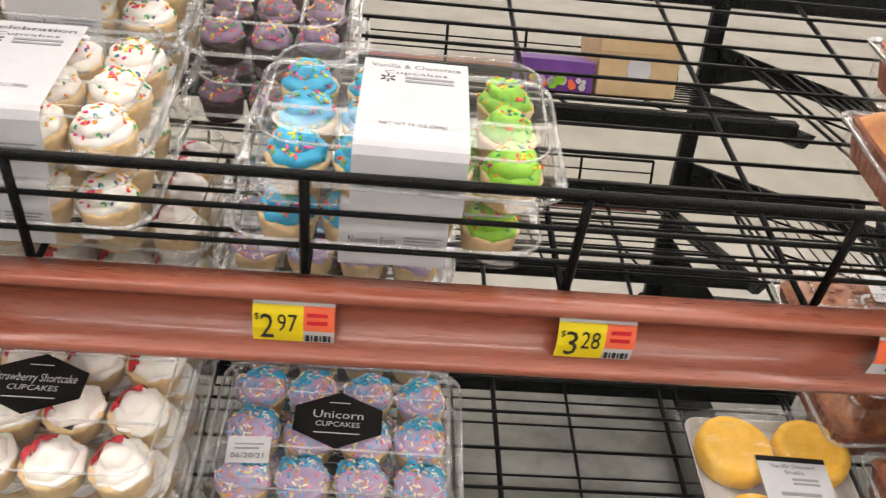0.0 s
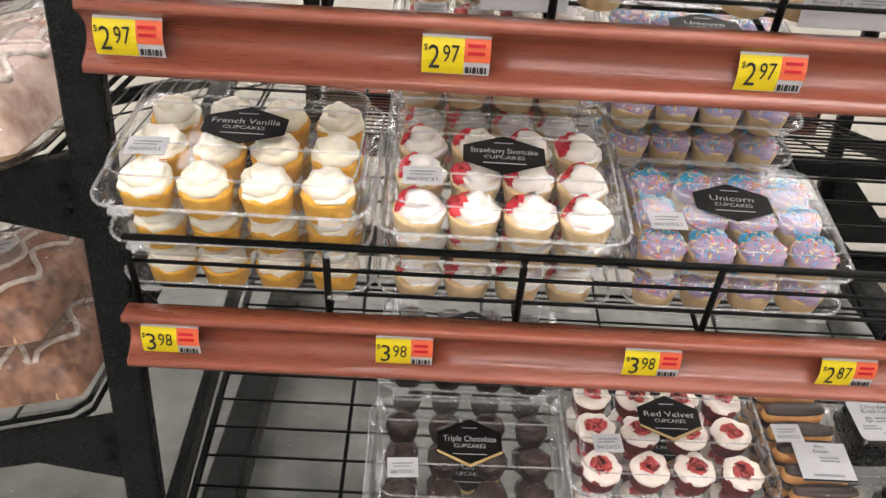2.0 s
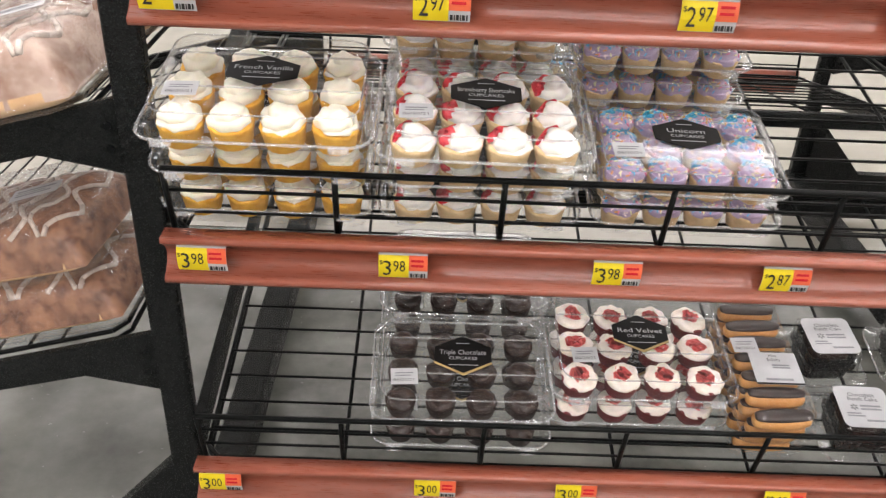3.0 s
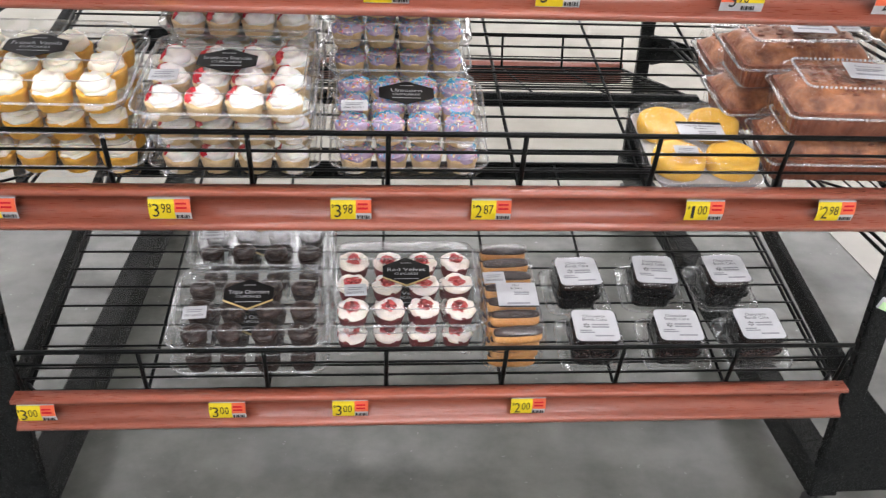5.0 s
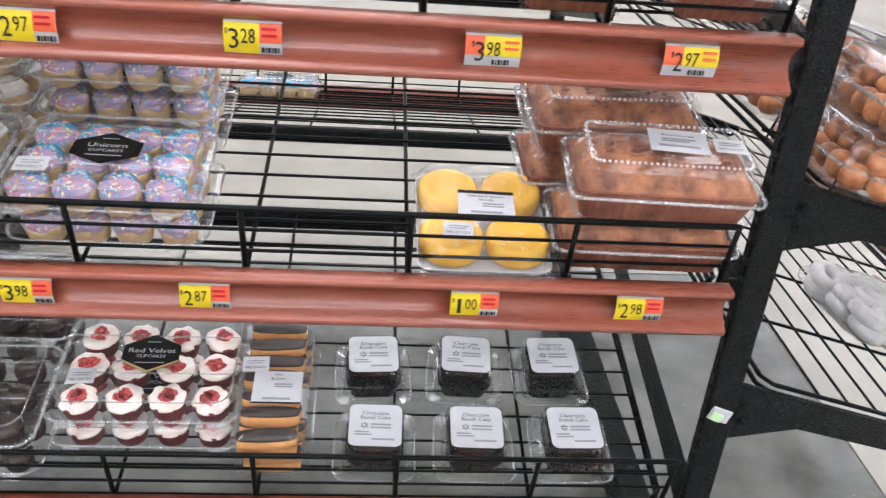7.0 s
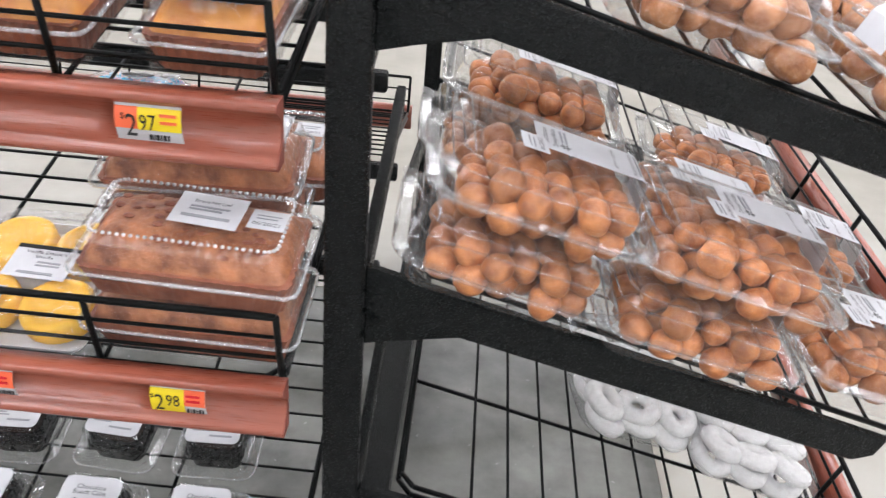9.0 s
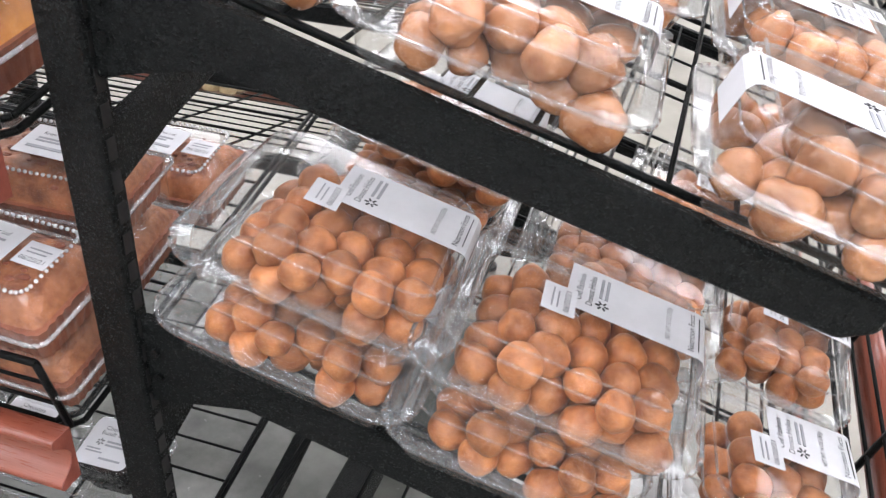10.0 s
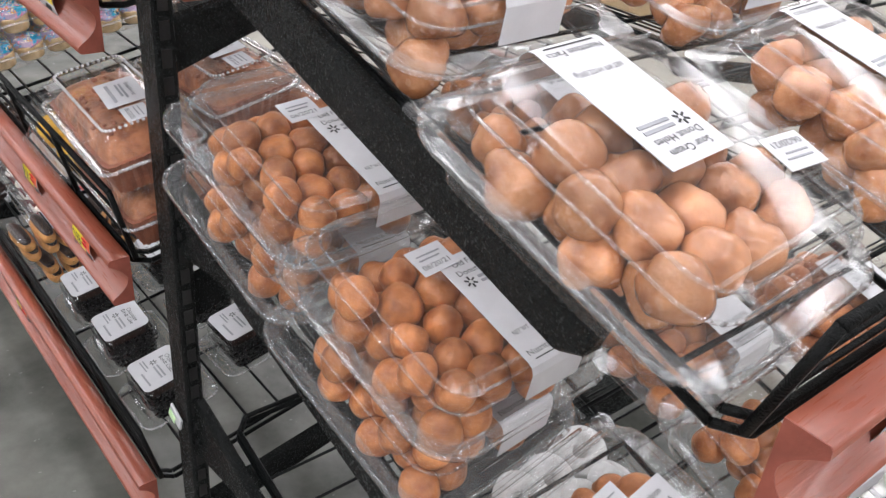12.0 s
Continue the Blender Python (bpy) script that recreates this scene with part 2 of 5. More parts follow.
def rod(bm, a, b, r, sides=6):
    a, b = Vector(a), Vector(b)
    q = (b - a).to_track_quat("Z", "Y").to_matrix()
    rings = []
    for c in (a, b):
        rings.append([bm.verts.new(c + q @ Vector((r * math.cos(2 * math.pi * i / sides), r * math.sin(2 * math.pi * i / sides), 0))) for i in range(sides)])
    for i in range(sides):
        j = (i + 1) % sides
        bm.faces.new((rings[0][i], rings[0][j], rings[1][j], rings[1][i]))
    bm.faces.new(rings[0][::-1])
    bm.faces.new(rings[1])


def bent_rod(bm, pts, r, sides=6):
    for a, b in zip(pts, pts[1:]):
        rod(bm, a, b, r, sides)


def rounded(hw, hd, rad, n=5):
    """A rounded rectangle's outline, counterclockwise."""
    rad = min(rad, hw * 0.999, hd * 0.999)
    pts = []
    for cx, cy, a0 in ((hw - rad, hd - rad, 0), (-hw + rad, hd - rad, 90), (-hw + rad, -hd + rad, 180), (hw - rad, -hd + rad, 270)):
        for i in range(n + 1):
            a = radians(a0 + 90 * i / n)
            pts.append((cx + rad * math.cos(a), cy + rad * math.sin(a)))
    return pts


def loft(bm, sections, bottom=True, top=True, n=5, ripple=0.0, ripples=0):
    """Rounded rectangles (half width, half depth, corner radius, height) joined into a shell."""
    rings = []
    for hw, hd, rad, z in sections:
        ring = []
        pts = rounded(hw, hd, rad, n)
        if ripples:
            dense = []
            for p, q in zip(pts, pts[1:] + pts[:1]):
                k = max(1, int(math.dist(p, q) / ripples))
                dense += [(p[0] + (q[0] - p[0]) * i / k, p[1] + (q[1] - p[1]) * i / k) for i in range(k)]
            pts = dense
        for i, (x, y) in enumerate(pts):
            f = 1 + (ripple if i % 2 else 0)
            ring.append(bm.verts.new((x * f, y * f, z)))
        rings.append(ring)
    k = min(len(r) for r in rings)
    rings = [[r[int(i * len(r) / k)] for i in range(k)] for r in rings]
    for r0, r1 in zip(rings, rings[1:]):
        for i in range(k):
            j = (i + 1) % k
            bm.faces.new((r0[i], r0[j], r1[j], r1[i]))
    if bottom:
        bm.faces.new(rings[0][::-1])
    if top:
        bm.faces.new(rings[-1])
    loose = [v for v in bm.verts if not v.link_faces]
    bmesh.ops.delete(bm, geom=loose, context="VERTS")
    return bm


def prism(bm, outline, a0, a1, axis):
    """An outline drawn in two axes, pushed along the third."""
    def at(p, a):
        return {"x": (a, p[0], p[1]), "y": (p[0], a, p[1]), "z": (p[0], p[1], a)}[axis]
    r0 = [bm.verts.new(at(p, a0)) for p in outline]
    r1 = [bm.verts.new(at(p, a1)) for p in outline]
    for i in range(len(outline)):
        j = (i + 1) % len(outline)
        bm.faces.new((r0[i], r0[j], r1[j], r1[i]))
    bm.faces.new(r0[::-1])
    bm.faces.new(r1)


def rim_tube(bm, hw, hd, rad, z, r, n=5, sides=5):
    """A rolled edge that runs round a rounded rectangle."""
    pts = rounded(hw, hd, rad, n)
    for p, q in zip(pts, pts[1:] + pts[:1]):
        rod(bm, (p[0], p[1], z), (q[0], q[1], z), r, sides)


TEXTS = {}


def lettering(body, size, material, parent, m, width=0.0):
    """Words as flat mesh letters, in the plane of m."""
    key = (body, size, material.name, width)
    if key not in TEXTS:
        cu = bpy.data.curves.new("lettering", "FONT")
        cu.body, cu.size, cu.align_x, cu.align_y = body, size, "CENTER", "CENTER"
        cu.resolution_u = 2
        ob = new("lettering", cu)
        me = bpy.data.meshes.new_from_object(ob.evaluated_get(bpy.context.evaluated_depsgraph_get()))
        bpy.data.objects.remove(ob)
        if width:
            xs = [v.co.x for v in me.vertices]
            f = width / max(1e-6, max(xs) - min(xs))
            for v in me.vertices:
                v.co.x *= f
        me.name = "lettering"
        me.materials.clear()
        me.materials.append(material)
        TEXTS[key] = me
    return place("lettering", TEXTS[key], parent, m)


def thing(name, m, label, category, group="", kind=""):
    ob = new(name)
    ob.empty_display_size = 0.05
    ob.matrix_basis = m
    return tagged(ob, label, category, group, kind)


def bars(parent, material, rows, z):
    """Unreadable print: plain bars, one mesh for each line. Rows of x0, x1, y, height."""
    for x0, x1, y, h in rows:
        bm = bmesh.new()
        box(bm, x0, x1, y - h / 2, y + h / 2, z, z + 0.0004)
        part("printed_line", bm, material, parent)


# ---- the building ----
def slab(name, x0, x1, y0, y1, z0, z1, material, label, category):
    bm = bmesh.new()
    box(bm, x0, x1, y0, y1, z0, z1)
    ob = place(name, mesh_of(name, bm, material))
    return tagged(ob, label, category, kind="structure")


XW0, XW1, YW0, YW1, HC = -9.0, 11.0, -9.0, 12.0, 4.2
FX, FY = 1.78, 1.12
slab("floor", XW0, FX, YW0, FY, -0.1, 0.0, CONCRETE, "grey polished concrete floor with faint stains", "floor")
# paler floor surface behind and to the right of the concrete
slab("floor_beyond", XW0, XW1, FY, YW1, -0.1, 0.002, PALE_FLOOR, "off-white shiny store floor beyond the rack", "floor")
slab("floor_aside", FX, XW1, YW0, FY, -0.1, 0.002, PALE_FLOOR, "off-white shiny store floor beside the rack", "floor")
# ceiling and walls are out of view, added as white reflectors round the rack
slab("ceiling", XW0, XW1, YW0, YW1, HC, HC + 0.1, CEIL, "unseen plain white ceiling added to reflect light", "ceiling")
slab("wall_north", XW0, XW1, YW1, YW1 + 0.1, -0.1, HC, PAINT, "unseen plain white wall added to reflect light", "wall")
slab("wall_south", XW0, XW1, YW0 - 0.1, YW0, -0.1, HC, PAINT, "unseen plain white wall added to reflect light", "wall")
slab("wall_west", XW0 - 0.1, XW0, YW0, YW1, -0.1, HC, PAINT, "unseen plain white wall added to reflect light", "wall")
slab("wall_east", XW1, XW1 + 0.1, YW0, YW1, -0.1, HC, PAINT, "unseen plain white wall added to reflect light", "wall")


def strip_light():
    root = thing("ceiling_light", pose(0, 0, HC), "long white fluorescent strip light under the ceiling", "ceiling light", "strip lights under the ceiling")
    bm = bmesh.new()
    box(bm, -9, 9, -0.18, 0.18, -0.07, -0.001)
    part("housing", bm, PAINT, root)
    bm = bmesh.new()
    box(bm, -8.98, 8.98, -0.16, 0.16, -0.082, -0.072)
    part("diffuser", bm, TUBE, root)
    return root


lamp = strip_light()
LAMP_Y = (-7.6, -5.8, -4.0, -2.2, -0.4, 1.4, 3.2, 5.0, 6.8, 8.6)
lamp.matrix_basis = pose(1.0, LAMP_Y[0], HC)
for ly in LAMP_Y[1:]:
    copy_thing(lamp, pose(1.0, ly, HC))

# ---- the rack ----
W, D = 1.22, 1.40
TILT = 11.3
LEVELS = (0.297, 0.622, 0.898)
FAR_LEVELS = (0.360, 0.645, 0.920)
DEPTH = 0.575
ARM_TOPS = (0.471, 0.744, 1.027)
LEFT_TOPS = (0.472, 0.764, 1.030)
K_END = 0.272
A_END = math.degrees(math.atan(K_END))
POST_TOP = 1.55

rack = thing("display_rack", pose(W / 2, D / 2, 0), "black hammered-paint steel bakery rack with slotted posts", "display rack")
OFF = pose(-W / 2, -D / 2, 0)

slot_bm = bmesh.new()
box(slot_bm, -0.0006, 0.0006, -0.0048, 0.0048, -0.0085, 0.0085)
SLOT_ME = mesh_of("slot", slot_bm, SLOT)
for px in (-0.024, 1.266):
    for py, slotted in ((0.045, True), (D - 0.045, False)):
        bm = soft_box(-0.018, 0.018, -0.010, 0.010, 0.05, POST_TOP, 0.002, 1)
        post = part("post", bm, STEEL, rack, m=OFF @ pose(px, py, 0))
        if slotted:
            for side in (-1, 1):
                for i in range(52):
                    place("slot", SLOT_ME, post, pose(side * 0.0182, 0.0, 0.2 + 0.0255 * i))
# base legs, gussets and levelling feet
for px in (-0.024, 1.266):
    bm = soft_box(-0.026, 0.026, 0.03, D - 0.03, 0.045, 0.105, 0.004, 1)
    part("base_leg", bm, STEEL, rack, m=OFF @ pose(px, 0, 0))
    for py in (0.06, D - 0.06):
        bm = bmesh.new()
        rod(bm, (0, 0, 0), (0, 0, 0.012), 0.020, 14)
        rod(bm, (0, 0, 0.012), (0, 0, 0.05), 0.007, 8)
        part("levelling_foot", bm, RUBBER, rack, m=OFF @ pose(px + (0.005 if px > 0 else -0.005), py, 0))
for sx, px in ((-1, -0.042), (1, 1.284)):
    for py in (0.042, D - 0.064):
        bm = bmesh.new()
        prism(bm, [(px, 0.27), (px + sx * 0.145, 0.112), (px + sx * 0.50, 0.105), (px + sx * 0.50, 0.055), (px, 0.045)], py, py + 0.022, "y")
        part("base_gusset", bm, STEEL, rack, m=OFF)
        bm = bmesh.new()
        rod(bm, (px + sx * 0.46, py + 0.011, 0), (px + sx * 0.46, py + 0.011, 0.056), 0.016, 12)
        part("levelling_foot", bm, RUBBER, rack, m=OFF)


def end_arm(sx, py, top):
    """A bracket that reaches outwards from a post and slopes down: deep at the post, slim at its tip."""
    px = -0.042 if sx < 0 else 1.284
    k = K_END
    out = [(px, top), (px, top - 0.086), (px + sx * 0.090, top - 0.064), (px + sx * 0.485, top - 0.485 * k - 0.036),
           (px + sx * 0.505, top - 0.505 * k - 0.022), (px + sx * 0.512, top - 0.512 * k)]
    bm = bmesh.new()
    prism(bm, out, py, py + 0.013, "y")
    bmesh.ops.bevel(bm, geom=list(bm.edges), offset=0.0025, segments=1, affect="EDGES")
    arm = part("shelf_arm", bm, STEEL, rack, m=OFF)
    bm = bmesh.new()
    for z in (top - 0.03, top - 0.055):
        rod(bm, (px + sx * 0.012, py - 0.003, z), (px + sx * 0.012, py + 0.001, z), 0.004, 8)
    part("bolt", bm, WIRE, arm)


def side_arm(px, front, top):
    """A bracket under a shelf of the long faces, from a post inwards, rising towards the middle."""
    y0, s = (0.056, 1) if front else (D - 0.056, -1)
    k = 0.2
    out = [(y0, top), (y0, top - 0.052), (y0 + s * 0.08, top - 0.022), (y0 + s * 0.50, top + 0.50 * k - 0.028), (y0 + s * 0.525, top + 0.525 * k)]
    bm = bmesh.new()
    prism(bm, out, px - 0.007, px + 0.007, "x")
    bmesh.ops.bevel(bm, geom=list(bm.edges), offset=0.002, segments=1, affect="EDGES")
    part("shelf_arm", bm, STEEL, rack, m=OFF)


for sx, tops in ((-1, LEFT_TOPS), (1, ARM_TOPS)):
    for top in tops:
        for py in (0.042, D - 0.062):
            end_arm(sx, py, top)
for z, zf in zip(LEVELS, FAR_LEVELS):
    for px in (-0.020, 1.262):
        side_arm(px, True, z - 0.006)
        side_arm(px, False, zf - 0.006)
    for yb, zb in ((0.592, z), (D - 0.562, zf)):
        bm = soft_box(-0.02, W + 0.02, -0.011, 0.011, -0.015, 0.015, 0.003, 1)
        part("cross_beam", bm, STEEL, rack, m=OFF @ pose(0, yb, zb + 0.098))

# ---- wire shelves and rails ----


def wire_shelf(m, length, depth, fence_h=0.078, pitch=0.0435, runs=7, open_left=0.0):
    root = thing("wire_shelf", m, "black coated wire shelf with a low wire fence", "wire shelf", "wire shelves of the rack")
    bm = bmesh.new()
    c = 0.015
    for dz in (0.0, -0.012):
        bent_rod(bm, [(c, 0, dz), (length - c, 0, dz), (length, c, dz), (length, depth - c, dz), (length - c, depth, dz), (c, depth, dz), (0, depth - c, dz), (0, c, dz), (c, 0, dz)], 0.0030, 6)
    part("rim", bm, WIRE, root, smooth=True)
    bm = bmesh.new()
    rod(bm, (0, 0, 0), (length, 0, 0), 0.0019, 6)
    me = mesh_of("cross_wire", bm, WIRE, True)
    for i in range(1, int(depth / pitch)):
        place("cross_wire", me, root, pose(0, i * pitch, 0.001))
    bm = bmesh.new()
    rod(bm, (0, 0, 0), (0, depth, 0), 0.0026, 6)
    me = mesh_of("run_wire", bm, WIRE, True)
    for i in range(1, runs):
        place("run_wire", me, root, pose(length * i / runs, 0, -0.0035))
    # the fence leans outwards
    up = pose(0, 0, 0, 13 - TILT)
    bm = bmesh.new()
    rod(bm, (0.0, 0, fence_h), (length, 0, fence_h), 0.0035, 8)
    fence = part("fence", bm, WIRE, root, smooth=True, m=up)
    bm = bmesh.new()
    rod(bm, (0, 0, 0), (length, 0, 0), 0.0020, 6)
    me = mesh_of("fence_bar", bm, WIRE, True)
    for h in (0.026, 0.052):
        place("fence_bar", me, fence, pose(0, 0.001, fence_h * h / 0.078))
    bm = bmesh.new()
    rod(bm, (0, 0, 0), (0, 0, fence_h), 0.0034, 6)
    me = mesh_of("fence_upright", bm, WIRE, True)
    for i in range(runs + 1):
        place("fence_upright", me, fence, pose(length * i / runs, 0, 0))
    return root


RAIL = [(0.013, 0.012), (-0.008, 0.012), (-0.0095, 0.0105), (-0.010, 0.006), (-0.0085, 0.0045)]
# the hollow of the moulding
RAIL += [(-0.007 + 0.0155 * math.sin(math.pi * i / 14) ** 0.8, 0.003 - 0.0375 * i / 14) for i in range(1, 14)]
RAIL += [(-0.0085, -0.036), (-0.010, -0.0375), (-0.010, -0.041), (-0.0085, -0.0435), (-0.006, -0.044), (0.013, -0.044)]


def rail(m, length):
    root = thing("shelf_rail", m, "cherry-coloured wooden moulding along a shelf's front edge", "shelf rail", "wooden shelf rails")
    bm = bmesh.new()
    prism(bm, RAIL, 0.001, length - 0.001, "x")
    for e in bm.edges:
        e.smooth = len(e.link_faces) == 2 and e.calc_face_angle(3.0) < 0.5
    part("moulding", bm, WOOD, root, smooth=True)
    for x in (0.0, length - 0.001):
        bm = bmesh.new()
        prism(bm, RAIL, x, x + 0.001, "x")
        part("cut_end", bm, WOOD_END, root, "darker cut end of the moulding")
    return root


MAIN, OPP, ENDR, ENDL = [], [], [], []
for z, zf in zip(LEVELS, FAR_LEVELS):
    MAIN.append(pose(0.008, 0.022, z + 0.003, TILT))
    OPP.append(pose(W - 0.008, D - 0.022, zf + 0.003, TILT, 0, 180))
    wire_shelf(MAIN[-1], W - 0.016, DEPTH, 0.085)
    wire_shelf(OPP[-1], W - 0.016, DEPTH - 0.02, 0.085)
    rail(pose(0, 0, z), W)
    rail(pose(W, D, zf, 0, 0, 180), W)
for top, left in zip(ARM_TOPS, LEFT_TOPS):
    zr, zl = top - 0.160, left - 0.160
    ENDR.append(pose(1.868, 0.068, zr, 0, 0, 90) @ pose(0, 0, 0, A_END))
    ENDL.append(pose(-0.626, D - 0.068, zl, 0, 0, -90) @ pose(0, 0, 0, A_END))
    for m in (ENDR[-1], ENDL[-1]):
        wire_shelf(m, D - 0.136, 0.56, runs=7, pitch=0.0435)
    rail(pose(1.902, 0.050, zr + 0.022, 0, 0, 90), D - 0.10)
    rail(pose(-0.660, D - 0.050, zl + 0.020, 0, 0, -90), D - 0.10)

# ---- price tags ----
TAGS = {}


def price_tag(m, dollars, cents, swapped=False):
    """A printed shelf label: yellow price field, red field with a white foot."""
    key = (dollars, cents, swapped)
    if key in TAGS:
        return copy_thing(TAGS[key], m)
    root = thing("price_tag", m, "small yellow, red and white printed price tag on a wooden rail", "price tag", "price tags on the rails")
    s = -1 if swapped else 1

    def bent(name, x0, x1, z0, z1, material, lift):
        bm = bmesh.new()
        n = 5
        rows = []
        for i in range(n + 1):
            z = z0 + (z1 - z0) * i / n
            y = -0.0015 - 0.0035 * math.sin(math.pi * (z + 0.03) / 0.03) - lift
            rows.append([bm.verts.new((x, y, z)) for x in (x0, x1)] + [bm.verts.new((x, y + 0.0004, z)) for x in (x1, x0)])
        for a, b in zip(rows, rows[1:]):
            for i in range(4):
                j = (i + 1) % 4
                bm.faces.new((a[i], a[j], b[j], b[i]))
        bm.faces.new(rows[0][::-1])
        bm.faces.new(rows[-1])
        return part(name, bm, material, root)

    bent("card", -0.0258, 0.0258, -0.0305, 0.0002, PAPER, 0.0)
    ya, yb = (-0.0258, 0.006) if not swapped else (-0.008, 0.0258)
    ra, rb = (0.006, 0.0258) if not swapped else (-0.0258, -0.008)
    bent("yellow_field", ya, yb, -0.0298 if not swapped else -0.020, -0.0022, YELLOW, 0.0006)
    bent("red_field", ra, rb, -0.0195, -0.0022, REDCARD, 0.0006)
    face = pose(0, -0.0066, -0.016, 90)
    cx = -0.0165 if not swapped else -0.0125
    lettering(dollars, 0.026, INK, root, face @ pose(cx, -0.001, 0), width=0.0085 if dollars != "1" else 0.004)
    lettering(cents, 0.019, INK, root, face @ pose(cx + 0.0125, 0.002, 0), width=0.0125)
    lettering("$", 0.007, INK, root, face @ pose(cx - 0.0065, 0.007, 0.0002))
    for i, (a, b) in enumerate(((0.0075, 0.010), (0.011, 0.012), (0.013, 0.0155), (0.0165, 0.0175), (0.0185, 0.021), (0.022, 0.0235))):
        bm = bmesh.new()
        if swapped:
            a, b = a - 0.008, b - 0.008
        box(bm, a, b, -0.0036, -0.0030, -0.0285, -0.0225)
        part("bar_code_stripe", bm, INK, root)
    for i, zz in enumerate((-0.0075, -0.0135)):
        bm = bmesh.new()
        x0 = (0.0085 if not swapped else 0.010)
        box(bm, x0, x0 + 0.013, -0.0072, -0.0064, zz, zz + 0.0024)
        part("printed_line", bm, REDCARD if swapped else SYRUP, root)
    TAGS[key] = root
    return root


for z, row in ((LEVELS[2], ((0.036, "2", "97"), (0.281, "2", "97"), (0.520, "2", "97"), (0.716, "3", "28"), (0.933, "3", "98", True), (1.119, "2", "97", True))),
               (LEVELS[1], ((0.040, "3", "98"), (0.251, "3", "98"), (0.477, "3", "98"), (0.657, "2", "87"), (0.940, "1", "00"), (1.120, "2", "98"))),
               (LEVELS[0], ((0.030, "3", "00"), (0.296, "3", "00"), (0.472, "3", "00"), (0.734, "2", "00")))):
    for x, *what in row:
        price_tag(pose(x, 0.0, z), *what)
price_tag(pose(1.902, 0.150, ARM_TOPS[2] - 0.138, 0, 0, 90), "2", "98", True)

# small torn tag wrapped round a post
clip = thing("post_clip", pose(1.262, 0.032, 0.435), "torn white and green paper tag stuck on a black post", "tag")
bm = soft_box(-0.014, 0.014, -0.004, -0.001, -0.009, 0.010, 0.001, 1)
part("paper", bm, PAPER, clip, m=pose(0, 0, 0, 0, 20, 0))
bm = soft_box(-0.012, 0.004, -0.006, -0.0045, -0.009, 0.003, 0.0008, 1)
part("green_flap", bm, GREENTAG, clip, m=pose(0, 0, 0, 0, 25, 0))

# ---- cupcakes ----
FROST = {}


def frost_point(style, th, s, seed):
    """A point of the frosting: th round, s from the rim (0) to the tip (1)."""
    R = 0.0205
    ph = 2 * math.pi * 2.4 * s - th
    if style == "peak":
        r = R * (1 - s) ** 0.62 * (1 + 0.075 * math.cos(ph) + 0.055 * math.cos(7 * th + 8 * s))
        z = 0.0005 + 0.0225 * s ** 1.1 + 0.0017 * math.sin(ph) * (1 - s)
    elif style == "swirl":
        r = R * 0.92 * math.cos(s * math.pi / 2) ** 0.75 * (1 + 0.085 * math.cos(ph) + 0.055 * math.cos(7 * th + 9 * s + seed))
        z = 0.0005 + 0.0175 * math.sin(s * math.pi / 2) ** 1.2 + 0.0017 * math.sin(ph) * (1 - s * 0.5)
    elif style == "flat":
        r = 0.0218 * math.cos(s * math.pi / 2) ** 0.5
        z = 0.006 * math.sin(s * math.pi / 2) + 0.0009 * math.cos(4 * th + 9 * s) * s
    elif style == "choc":
        r = R * math.cos(s * math.pi / 2) ** 0.6 * (1 + 0.06 * math.cos(7 * th + 6 * s))
        z = 0.009 * math.sin(s * math.pi / 2) - 0.004 * s ** 6
    else:
        r = R * 1.02 * math.cos(s * math.pi / 2) ** 0.6 * (1 + 0.05 * math.cos(5 * th + 7 * s))
        z = 0.0145 * math.sin(s * math.pi / 2) + 0.0018 * math.sin(3 * 2 * math.pi * s + th) * (1 - s)
    w = noise.noise((r * 90 * math.cos(th) + seed * 7.1, r * 90 * math.sin(th), z * 60)) * 0.0027
    return Vector(((r + w) * math.cos(th), (r + w) * math.sin(th), z + w))


def frosting_mesh(style, material, seed):
    bm = bmesh.new()
    n, k = 28, 22
    rings = [[bm.verts.new(frost_point(style, 2 * math.pi * i / n, j / k, seed)) for i in range(n)] for j in range(k)]
    tip = bm.verts.new(frost_point(style, 0, 0.999, seed))
    for a, b in zip(rings, rings[1:]):
        for i in range(n):
            bm.faces.new((a[i], a[(i + 1) % n], b[(i + 1) % n], b[i]))
    for i in range(n):
        bm.faces.new((rings[-1][i], rings[-1][(i + 1) % n], tip))
    bm.faces.new(rings[0][::-1])
    return mesh_of("frosting", bm, material, True)


def patch_mesh(name, style, material, seed, th0, th1, s0, s1, lift=0.0007, ragged=0.3):
    """A thin layer lying on part of the frosting."""
    bm = bmesh.new()
    n, k = 12, 8
    grid = []
    for j in range(k + 1):
        s = s0 + (s1 - s0) * j / k
        row = []
        for i in range(n + 1):
            wob = ragged * noise.noise((i * 0.9, j * 0.7, seed * 3.3))
            th = th0 + (th1 - th0) * (i / n) + wob * (0.5 + s)
            ss = min(0.995, max(0.0, s + 0.18 * noise.noise((i * 0.6, 5, seed * 1.7))))
            p = frost_point(style, th, ss, seed)
            q = p + (p - Vector((0, 0, -0.004))).normalized() * lift
            row.append(bm.verts.new(q))
        grid.append(row)
    for a, b in zip(grid, grid[1:]):
        for i in range(n):
            bm.faces.new((a[i], a[i + 1], b[i + 1], b[i]))
    return mesh_of(name, bm, material, True)


